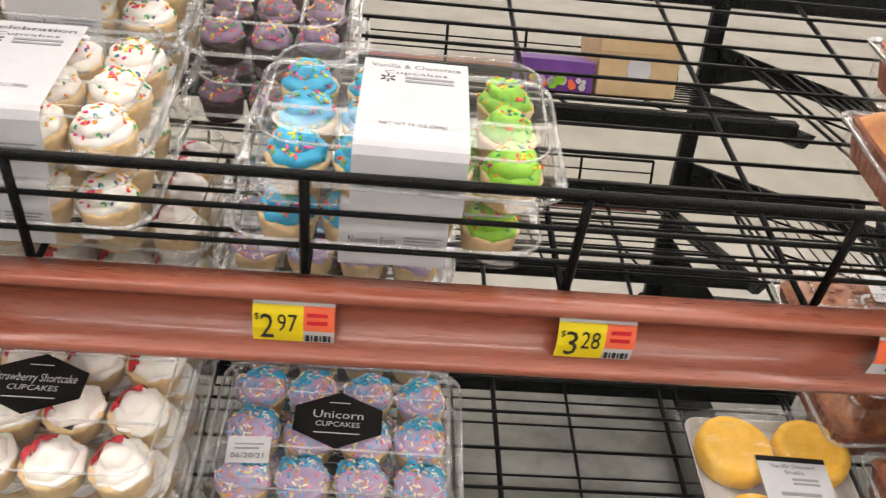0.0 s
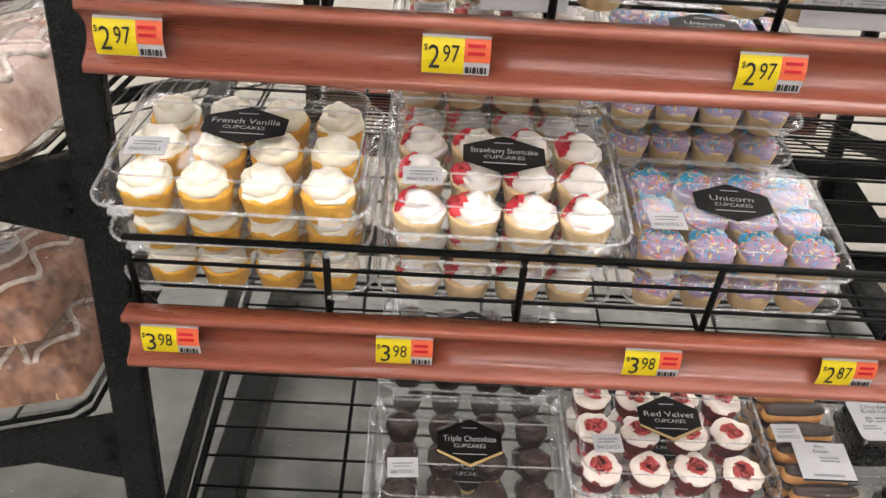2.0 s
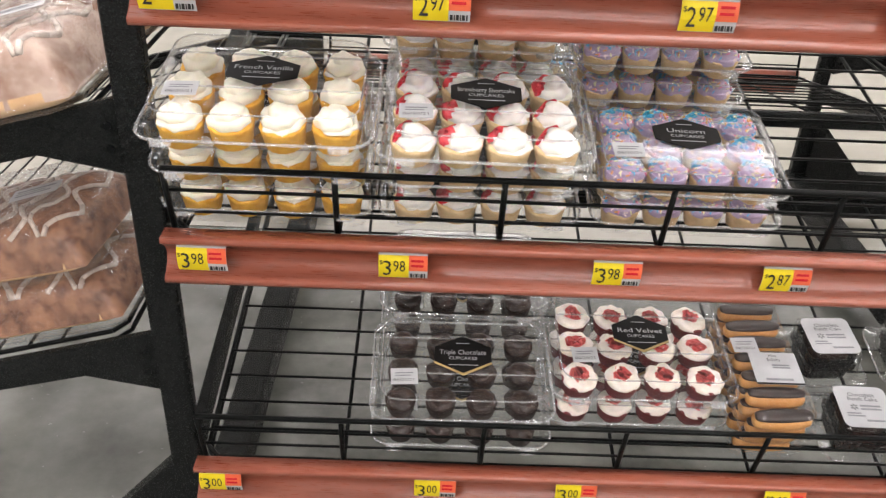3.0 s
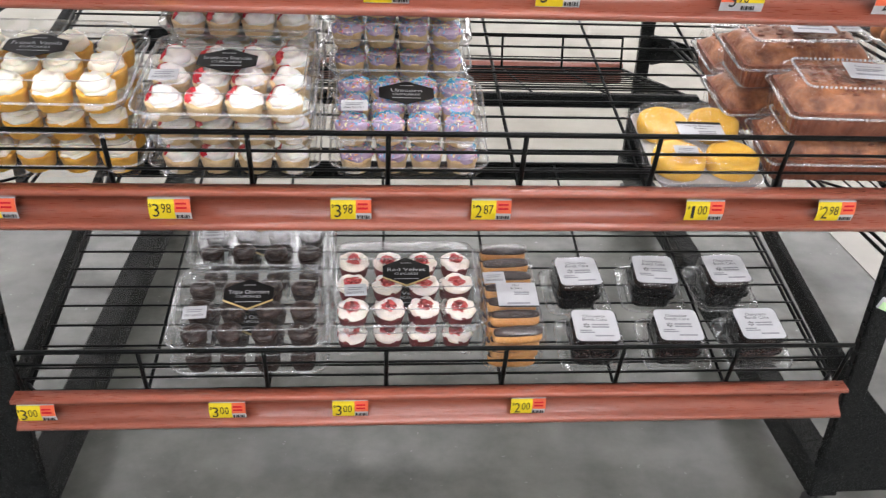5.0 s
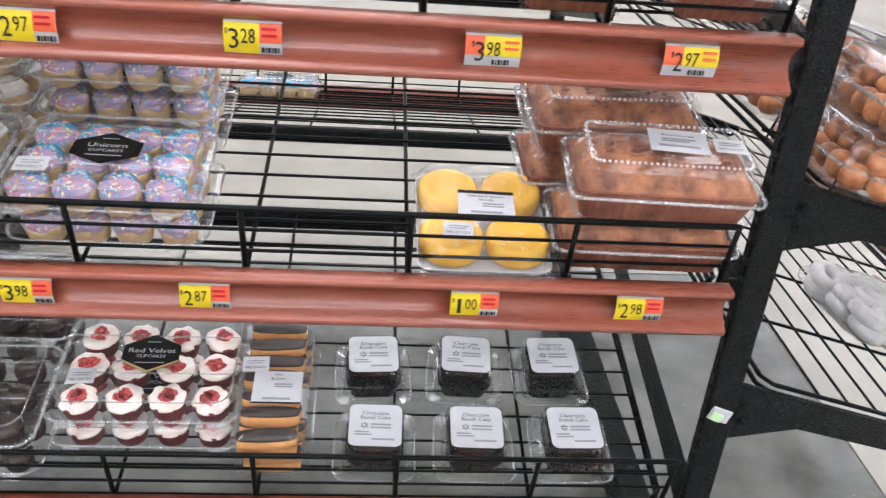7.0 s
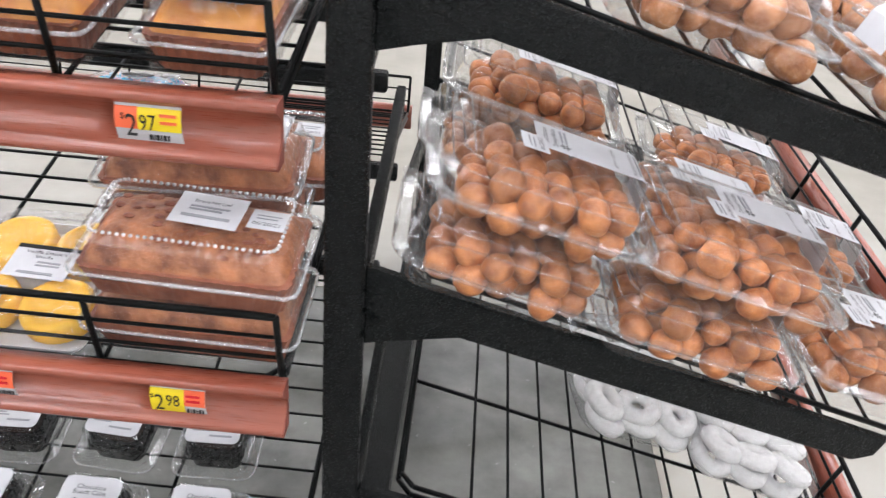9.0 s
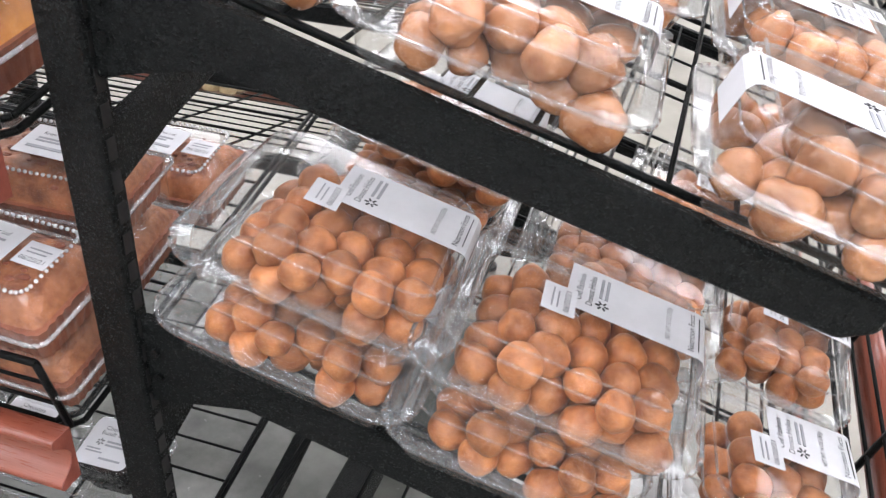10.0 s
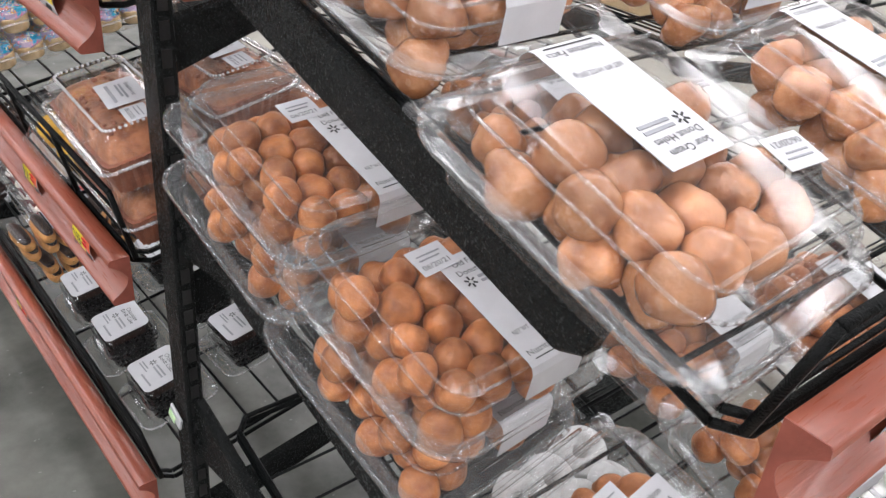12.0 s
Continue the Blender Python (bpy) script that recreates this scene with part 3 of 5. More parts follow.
def sprinkle_mesh(style, material, seed, count, long=0.0028, wide=0.0009):
    rng = random.Random(seed)
    verts, faces = [], []
    for _ in range(count):
        p = frost_point(style, rng.uniform(0, 6.28), rng.uniform(0.15, 0.97), seed)
        n = (p - Vector((0, 0, -0.006))).normalized()
        t = n.cross(Vector((rng.uniform(-1, 1), rng.uniform(-1, 1), rng.uniform(-1, 1)))).normalized()
        u = n.cross(t)
        b = len(verts)
        for a, c, d in ((-1, -1, 0), (1, -1, 0), (1, 1, 0), (-1, 1, 0), (-1, -1, 1), (1, -1, 1), (1, 1, 1), (-1, 1, 1)):
            verts.append(p + t * a * long / 2 + u * c * wide / 2 + n * (d * wide - 0.0002))
        faces += [tuple(b + i for i in f) for f in ((0, 3, 2, 1), (4, 5, 6, 7), (0, 1, 5, 4), (1, 2, 6, 5), (2, 3, 7, 6), (3, 0, 4, 7))]
    me = bpy.data.meshes.new("sprinkles")
    me.from_pydata(verts, [], faces)
    me.materials.append(material)
    return me


def cake_mesh(material, seed):
    bm = bmesh.new()
    n = 32
    rings = []
    for r, z in ((0.0172, 0.0), (0.0182, 0.001), (0.0206, 0.017), (0.0216, 0.0205), (0.0205, 0.0225)):
        rings.append([bm.verts.new((r * (1 + (0.02 if i % 2 else -0.02)) * math.cos(2 * math.pi * i / n), r * (1 + (0.02 if i % 2 else -0.02)) * math.sin(2 * math.pi * i / n), z)) for i in range(n)])
    for a, b in zip(rings, rings[1:]):
        for i in range(n):
            bm.faces.new((a[i], a[(i + 1) % n], b[(i + 1) % n], b[i]))
    bm.faces.new(rings[0][::-1])
    bm.faces.new(rings[-1])
    return mesh_of("cupcake", bm, material, True)


STYLES = {
    # frosting shape, frosting, cake, extras
    "vanilla": ("swirl", CREAM, VAN_CAKE),
    "strawberry": ("peak", WHITE_ICE, PALE_CAKE),
    "unicorn": ("dome", PURPLE_ICE, PALE_CAKE),
    "chocolate": ("choc", CHOC_ICE, CHOC_CAKE),
    "velvet": ("flat", PALE_ICE, RED_CAKE),
    "party": ("swirl", WHITE_ICE, PALE_CAKE),
    "blue": ("swirl", BLUE_ICE, PALE_CAKE),
    "green": ("swirl", GREEN_ICE, PALE_CAKE),
    "pink": ("swirl", PINK_ICE, CHOC_CAKE),
    "grape": ("swirl", DKPURPLE_ICE, CHOC_CAKE),
}
PARTS = {}
for i, (key, (style, ice, cake)) in enumerate(STYLES.items()):
    PARTS[key] = []
    for v in range(3):
        seed = 10 * i + v
        extras = []
        if key == "strawberry":
            extras.append(("syrup", patch_mesh("syrup", style, SYRUP, seed, 1.9, 3.6, 0.16, 0.74, lift=0.0012, ragged=0.5)))
        if key == "velvet":
            extras.append(("crumbs", patch_mesh("crumbs", style, CRUMB, seed, 0, 6.2, 0.84, 0.99, 0.0012, 2.2)))
        if key in ("party", "blue", "green", "pink", "grape"):
            extras.append(("sprinkles", sprinkle_mesh(style, SPRINK, seed, 46, 0.0032, 0.0014)))
        if key == "unicorn":
            extras.append(("icing_swirl", patch_mesh("icing_swirl", style, BLUE_ICE, seed, 0.4, 2.6, 0.2, 0.95, 0.0008, 0.8)))
            extras.append(("sprinkles", sprinkle_mesh(style, PASTEL, seed, 80, 0.0042, 0.0014)))
        PARTS[key].append((cake_mesh(cake, seed), frosting_mesh(style, ice, seed), extras))


def hexagon_label(root, z, title, second, gold=False, w=0.071):
    h = w * 0.80 if not gold else w * 0.92
    bm = bmesh.new()
    a, b = w / 2, h / 2
    prism(bm, [(-a, -b * 0.42), (0, -b), (a, -b * 0.42), (a, b * 0.42), (0, b), (-a, b * 0.42)], z, z + 0.0005, "z")
    lab = part("label", bm, BLACKLAB, root, "black six-sided label with pale lettering")
    if gold:
        bm = bmesh.new()
        prism(bm, [(-a, -b * 0.42), (0, -b), (a, -b * 0.42), (a, -b * 0.32), (0, -b * 0.88), (-a, -b * 0.32)], z + 0.0006, z + 0.0010, "z")
        part("gold_edge", bm, GOLD, lab)
    lettering(title, 0.0110, PAPER, lab, pose(0, 0.0045, z + 0.0008), width=min(w * 0.82, 0.0058 * len(title)))
    lettering(second, 0.0072, PAPER, lab, pose(0, -0.0050, z + 0.0008), width=w * 0.5)
    bars(lab, PAPER, [(-w * 0.12, w * 0.12, h * 0.30, 0.0007), (-w * 0.26, w * 0.26, -h * 0.24, 0.0007)], z + 0.0006)
    return lab


def date_sticker(root, m, date="06/20/21"):
    bm = soft_box(-0.0165, 0.0165, -0.0125, 0.0125, 0, 0.0005, 0.0002, 1)
    st = part("date_sticker", bm, PAPER, root, m=m)
    bars(st, GREYINK, [(-0.011, 0.011, 0.005, 0.0012), (-0.011, 0.008, 0.001, 0.0012)], 0.0006)
    lettering(date, 0.0066, INK, st, pose(0, -0.006, 0.0008), width=0.025)


def paper_sheet(root, x0, x1, y0, y1, z, lines, title, drop=0.03, name="label"):
    """A white paper label lying on a lid and folding down over its front edge."""
    bm = bmesh.new()
    prof = [(y1, z), (y0 + 0.006, z), (y0 + 0.002, z - 0.0015), (y0 - 0.001, z - 0.006), (y0 - 0.004, z - drop)]
    prev = None
    for y, zz in prof:
        ring = [bm.verts.new(p) for p in ((x0, y, zz), (x1, y, zz), (x1, y + 0.0003, zz + 0.0005), (x0, y + 0.0003, zz + 0.0005))]
        if prev:
            for i in range(4):
                j = (i + 1) % 4
                bm.faces.new((prev[i], prev[j], ring[j], ring[i]))
        else:
            bm.faces.new(ring)
        prev = ring
    bm.faces.new(prev[::-1])
    lab = part(name, bm, PAPER, root, "white paper label with black print")
    cx, w = (x0 + x1) / 2, x1 - x0
    yy = y1 - 0.009
    for body, size, share in title:
        lettering(body, size, INK, lab, pose(cx, yy, z + 0.0008), width=w * share)
        yy -= size * 1.15
    # a starburst mark
    for i in range(6):
        bm = bmesh.new()
        box(bm, -0.0007, 0.0007, 0.0018, 0.0052, 0, 0.0003)
        part("burst_mark", bm, INK, lab, m=pose(cx - w * 0.26, yy - 0.001, z + 0.0008, 0, 0, 60 * i))
    bars(lab, GREYINK, [(cx - w * 0.1, cx + w * 0.36, yy + 0.001, 0.0024), (cx - w * 0.1, cx + w * 0.36, yy - 0.0035, 0.0024)], z + 0.0006)
    for body, size, share, dy in lines:
        lettering(body, size, INK, lab, pose(cx, y0 + dy, z + 0.0008), width=w * share)
    return lab


def cupcake_box(m, keys, w, d, h, label, look_of="hex", title="", second="CUPCAKES", gold=False, cols=4, rows=3, sticker=True, shrink=1.0, name="cupcake_box"):
    """A clear clamshell with rows of small cupcakes."""
    root = thing(name, m, label, "cupcake box", "boxes of cupcakes")
    hw, hd, rim = w / 2, d / 2, h * 0.46
    bm = bmesh.new()
    loft(bm, [(hw - 0.013, hd - 0.013, 0.012, 0.001), (hw - 0.010, hd - 0.010, 0.014, 0.003), (hw - 0.007, hd - 0.007, 0.018, rim - 0.002), (hw - 0.001, hd - 0.001, 0.022, rim)], True, False, 5, 0.010, 0.012)
    part("tray", bm, PET, root, smooth=False)
    bm = bmesh.new()
    loft(bm, [(hw, hd, 0.022, rim + 0.001), (hw, hd, 0.022, rim + 0.003), (hw - 0.006, hd - 0.006, 0.020, rim + 0.004), (hw - 0.009, hd - 0.009, 0.022, h - 0.012),
              (hw - 0.012, hd - 0.012, 0.022, h - 0.004), (hw - 0.018, hd - 0.018, 0.020, h)], False, True)
    lid = part("lid", bm, PET2, root)
    bm = bmesh.new()
    rim_tube(bm, hw, hd, 0.022, rim + 0.002, 0.0017)
    part("rolled_edge", bm, RIM, lid, smooth=True)
    bm = bmesh.new()
    rim_tube(bm, hw - 0.0125, hd - 0.0125, 0.022, h - 0.0035, 0.0010)
    part("shoulder_bead", bm, RIM, lid, smooth=True)
    # pressed ridges of the lid and the snap tabs at its rim
    for y in (-hd * 0.36, hd * 0.36):
        bm = bmesh.new()
        rod(bm, (-hw + 0.014, y, h - 0.0005), (hw - 0.014, y, h - 0.0005), 0.0011, 6)
        part("ridge", bm, RIM, lid)
    for x in (-hw + 0.03, hw - 0.03):
        bm = bmesh.new()
        loft(bm, [(0.010, 0.005, 0.004, 0), (0.010, 0.005, 0.004, 0.002)], True, True, 3)
        part("snap_tab", bm, RIM, lid, m=pose(x, -hd - 0.004, rim))
    rng = random.Random(hash_of(label) + int(w * 1000))
    px, py = (w - 0.024) / cols, (d - 0.022) / rows
    for j in range(rows):
        for i in range(cols):
            key = keys[i] if isinstance(keys, (list, tuple)) else keys
            cake, ice, extras = PARTS[key][rng.randrange(3)]
            sc = min(px, py) / 0.0450 * shrink
            x, y = (i - (cols - 1) / 2) * px, (j - (rows - 1) / 2) * py
            room = (h - 0.005) / (0.0465 if keys == "strawberry" else 0.0395)
            sc = min(sc, 1.06)
            mm = pose(x + rng.uniform(-1, 1) * 0.001, y + rng.uniform(-1, 1) * 0.001, 0.003, rng.uniform(-3, 3), rng.uniform(-3, 3), 0) @ Matrix.Diagonal((sc, sc, min(sc, room), 1))
            cup = place("cupcake", cake, root, mm)
            turn = pose(0, 0, 0.021, 0, 0, rng.uniform(-25, 25) if key in ("strawberry", "unicorn") else rng.uniform(0, 360))
            place("frosting", ice, cup, turn)
            for nm, me in extras:
                place(nm, me, cup, turn)
    if look_of == "hex":
        hexagon_label(root, h + 0.0006, title, second, gold)
        if sticker:
            date_sticker(root, pose(-hw * 0.64, -hd * 0.44, h + 0.0006, 0, 0, 3))
    elif look_of == "sheet":
        paper_sheet(root, -hw * 0.31, hw * 0.38, -hd + 0.009, hd * 0.55, h + 0.0008,
                    [("NET WT 10 OZ (284g)", 0.0052, 0.6, 0.026)], [(title, 0.0075, 0.86), (second, 0.0060, 0.6)], drop=h * 0.93)
        tilt = math.degrees(math.atan2(h * 0.93 - 0.006, 0.003))
        for k, (zz, body) in enumerate(((0.50, "Nutrition Facts"), (0.18, ""))):
            yy = -hd + 0.009 - 0.0012 - 0.003 * (1 - zz) - 0.0006
            if body:
                lettering(body, 0.0085, INK, root, pose(-hw * 0.10, yy - 0.0006, h * zz, tilt, 0, 0), width=hw * 0.30)
                for row in range(4):
                    bm = bmesh.new()
                    box(bm, hw * 0.10, hw * (0.34 - 0.03 * (row % 2)), -0.0006, 0.0006, 0.0, 0.0003)
                    part("printed_line", bm, GREYINK, root, m=pose(0, yy - 0.0006, h * zz + 0.004 - 0.0027 * row, tilt, 0, 0))
    return root


def hash_of(text):
    return sum((i + 1) * ord(c) for i, c in enumerate(text)) % 1000


def on(shelf, u, v, h=0.0, turn=0.0, lean=0.0):
    return shelf @ pose(u, v, h + 0.0034, lean, 0, turn)


# mid shelf
S = MAIN[1]
LAB_V = "clear box of cream-frosted vanilla cupcakes with a black label"
HB = 0.0485
HL = 0.0520
HV = 0.0530
b1 = cupcake_box(on(S, 0.098, 0.088), "vanilla", 0.226, 0.174, HV, LAB_V, title="French Vanilla")
copy_thing(b1, on(S, 0.096, 0.082, HV, 0.8))
copy_thing(b1, on(S, 0.099, 0.060, 2 * HV, -0.5))
LAB_S = "clear box of white-frosted strawberry cupcakes with red syrup, black label"
b2 = cupcake_box(on(S, 0.322, 0.086), "strawberry", 0.214, 0.168, HB, LAB_S, title="Strawberry Shortcake")
copy_thing(b2, on(S, 0.323, 0.080, HB, 0.7))
copy_thing(b2, on(S, 0.321, 0.056, 2 * HB, -0.6))
for k in range(4):
    copy_thing(b2, on(S, 0.316 + 0.003 * (k % 2), 0.268, k * HB, 0.5 - k * 0.4))
LAB_U = "clear box of purple sprinkled unicorn cupcakes with a black label"
HU = 0.0450
b3 = cupcake_box(on(S, 0.544, 0.084), "unicorn", 0.206, 0.155, HU, LAB_U, title="Unicorn")
copy_thing(b3, on(S, 0.540, 0.080, HU, -1.2))
for k in range(4):
    copy_thing(b3, on(S, 0.535 - 0.002 * k, 0.255, k * HU, 1.0 - k))

# bottom shelf
S = MAIN[0]
LAB_C = "clear box of dark chocolate cupcakes with black and gold label"
b4 = cupcake_box(on(S, 0.318, 0.086), "chocolate", 0.226, 0.160, HL, LAB_C, title="Triple Chocolate", gold=True, shrink=0.86)
copy_thing(b4, on(S, 0.317, 0.086, HL, 0.8))
copy_thing(b4, on(S, 0.320, 0.262, 0.0, -0.6))
copy_thing(b4, on(S, 0.320, 0.260, HL, -0.6))
LAB_R = "clear box of red velvet cupcakes with cream tops, black label"
b5 = cupcake_box(on(S, 0.546, 0.136), "velvet", 0.238, 0.176, HL, LAB_R, title="Red Velvet", gold=True, shrink=0.95)
copy_thing(b5, on(S, 0.547, 0.134, HL, 0.5))

# top shelf
S = MAIN[2]
t1 = cupcake_box(on(S, 0.568, 0.080), ["blue", "blue", "green", "green"], 0.204, 0.150, HB,
                 "clear box of blue and green sprinkled cupcakes, white paper label", "sheet", "Vanilla & Chocolate", "Cupcakes")
copy_thing(t1, on(S, 0.576, 0.074, HB, -1.5))
t2 = cupcake_box(on(S, 0.320, 0.080), "party", 0.196, 0.150, HB,
                 "clear box of white sprinkled cupcakes with a white paper label", "sheet", "Celebration", "Cupcakes")
copy_thing(t2, on(S, 0.322, 0.084, HB, 1.0))
for k in range(4):
    copy_thing(t2, on(S, 0.310 + 0.003 * (k % 2), 0.245, k * HB, 1.0 - k * 0.8))
t3 = cupcake_box(on(S, 0.098, 0.080), ["pink", "pink", "blue", "blue"], 0.182, 0.150, HB,
                 "clear box of pink and blue sprinkled cupcakes, white paper label", "sheet", "Vanilla & Chocolate", "Cupcakes")
t5 = cupcake_box(on(S, 0.090, 0.074, HB, -1.0), ["blue", "blue", "pink", "pink"], 0.182, 0.150, HB,
                 "clear box of blue and pink sprinkled cupcakes, white paper label", "sheet", "Vanilla & Chocolate", "Cupcakes")
copy_thing(t3, on(S, 0.100, 0.240, 0.0, -1.0))
copy_thing(t5, on(S, 0.104, 0.240, HB, 1.0))
t4 = cupcake_box(on(S, 0.470, 0.245, 0.0, 90), "grape", 0.20, 0.130, HB,
                 "clear box of dark purple frosted cupcakes with a small white label", "plain")
date_sticker(t4, pose(-0.05, 0.03, HB + 0.0006, 0, 0, -90))
copy_thing(t4, on(S, 0.472, 0.250, HB, 91))

# ---- loaf cakes ----


def loaf(m, length, width, h, crust, label, nuts=True, sticker=True):
    """A loaf in a pleated liner inside a ribbed clear clamshell; its long side lies along x."""
    root = thing("loaf_cake", m, label, "loaf cake", "boxed loaf cakes")
    hl, hw = length / 2 - 0.008, width / 2 - 0.007
    bm = bmesh.new()
    loft(bm, [(hl - 0.010, hw - 0.008, 0.008, 0.003), (hl, hw, 0.010, h * 0.56)], True, True, 4, 0.020, 0.0045)
    part("paper_liner", bm, LOAF_LINER, root)
    bm = bmesh.new()
    nx, ny = 30, 12
    grid = []
    for i in range(nx + 1):
        row = []
        for j in range(ny + 1):
            u, v = i / nx * 2 - 1, j / ny * 2 - 1
            edge = (1 - abs(u) ** 7) * (1 - abs(v) ** 4)
            crack = math.exp(-((v + 0.1 * noise.noise((u * 4, 3, 1))) / 0.16) ** 2) * 0.003 * (1 - u ** 4)
            z = h * 0.50 + h * 0.38 * edge ** 0.6 - crack + 0.0022 * noise.noise((u * 9, v * 5, hash_of(label) * 0.1)) * edge
            row.append(bm.verts.new((u * (hl - 0.002), v * (hw - 0.002), z)))
        grid.append(row)
    for a, b in zip(grid, grid[1:]):
        for j in range(ny):
            bm.faces.new((a[j], b[j], b[j + 1], a[j + 1]))
    part("crust", bm, crust, root, smooth=True)
    if nuts:
        rng = random.Random(hash_of(label))
        bm = bmesh.new()
        for _ in range(44):
            u, v = rng.uniform(-0.8, 0.8), rng.uniform(-0.75, 0.75)
            z = h * 0.50 + h * 0.38 * ((1 - abs(u) ** 7) * (1 - abs(v) ** 4)) ** 0.6
            r = bmesh.ops.create_icosphere(bm, subdivisions=1, radius=rng.uniform(0.002, 0.005))
            bmesh.ops.scale(bm, verts=r["verts"], vec=(1.4, 0.9, 0.5))
            bmesh.ops.translate(bm, verts=r["verts"], vec=(u * hl, v * hw, z))
        tagged(part("nut_pieces", bm, LOAF_LINER, root), kind="stuff")
    L, Wd = length / 2, width / 2
    bm = bmesh.new()
    loft(bm, [(L - 0.010, Wd - 0.009, 0.008, 0.001), (L - 0.006, Wd - 0.006, 0.010, h * 0.50), (L, Wd, 0.012, h * 0.51)], True, False, 4, 0.010, 0.0055)
    part("tray", bm, PET, root)
    bm = bmesh.new()
    loft(bm, [(L, Wd, 0.012, h * 0.53), (L - 0.005, Wd - 0.005, 0.012, h * 0.54), (L - 0.010, Wd - 0.010, 0.014, h * 0.90), (L - 0.016, Wd - 0.016, 0.012, h * 0.99), (L - 0.024, Wd - 0.024, 0.010, h)], False, True, 4, 0.010, 0.0055)
    lid = part("lid", bm, PET2, root)
    # beaded edge
    bm = bmesh.new()
    pts = rounded(L - 0.019, Wd - 0.019, 0.010, 4)
    for p, q in zip(pts, pts[1:] + pts[:1]):
        k = max(1, int(math.dist(p, q) / 0.006))
        for i in range(k):
            c = (p[0] + (q[0] - p[0]) * i / k, p[1] + (q[1] - p[1]) * i / k)
            r = bmesh.ops.create_icosphere(bm, subdivisions=1, radius=0.0021)
            bmesh.ops.translate(bm, verts=r["verts"], vec=(c[0], c[1], h * 0.998))
    part("beaded_edge", bm, BEAD, lid, smooth=True)
    bm = bmesh.new()
    rim_tube(bm, L, Wd, 0.012, h * 0.52, 0.0020, 4)
    part("rolled_edge", bm, RIM, lid, smooth=True)
    if sticker:
        bm = soft_box(-0.031, 0.031, -0.021, 0.021, 0, 0.0005, 0.0002, 1)
        lab = part("label", bm, PAPER, root, "white printed label", m=pose(0.012, 0.006, h + 0.0008, 0, 0, -4))
        lettering("Banana Nut Loaf" if nuts else "Pound Cake", 0.0062, INK, lab, pose(0, 0.010, 0.0009), width=0.034)
        bars(lab, GREYINK, [(-0.018, 0.018, 0.003, 0.0022), (-0.018, 0.012, -0.001, 0.0022), (-0.022, 0.022, -0.010, 0.0036)], 0.0006)
        date_sticker(root, pose(0.066, 0.002, h + 0.0008, 0, 0, -3))
    return root


S = MAIN[1]
LAB_N = "brown nut loaf cake in a ribbed clear box, white labels"
n1 = loaf(on(S, 1.118, 0.056, 0.0, -1), 0.204, 0.112, 0.072, LOAF_TOP, LAB_N)
copy_thing(n1, on(S, 1.124, 0.052, 0.0725, -2))
copy_thing(n1, on(S, 1.092, 0.182, 0.0, 3))
copy_thing(n1, on(S, 1.095, 0.178, 0.0725, 2))
copy_thing(n1, on(S, 1.110, 0.298, 0.0, 1))
S = MAIN[2]
LAB_P = "golden pound cake loaf in a ribbed clear plastic box"
p1 = loaf(on(S, 1.001, 0.108, 0.0, 90), 0.205, 0.112, 0.066, POUND_TOP, LAB_P, False, False)
copy_thing(p1, on(S, 0.999, 0.112, 0.0665, 91))
copy_thing(p1, on(S, 1.150, 0.106, 0.0, 88))
copy_thing(p1, on(S, 1.148, 0.110, 0.0665, 91))

# ---- dessert shells ----


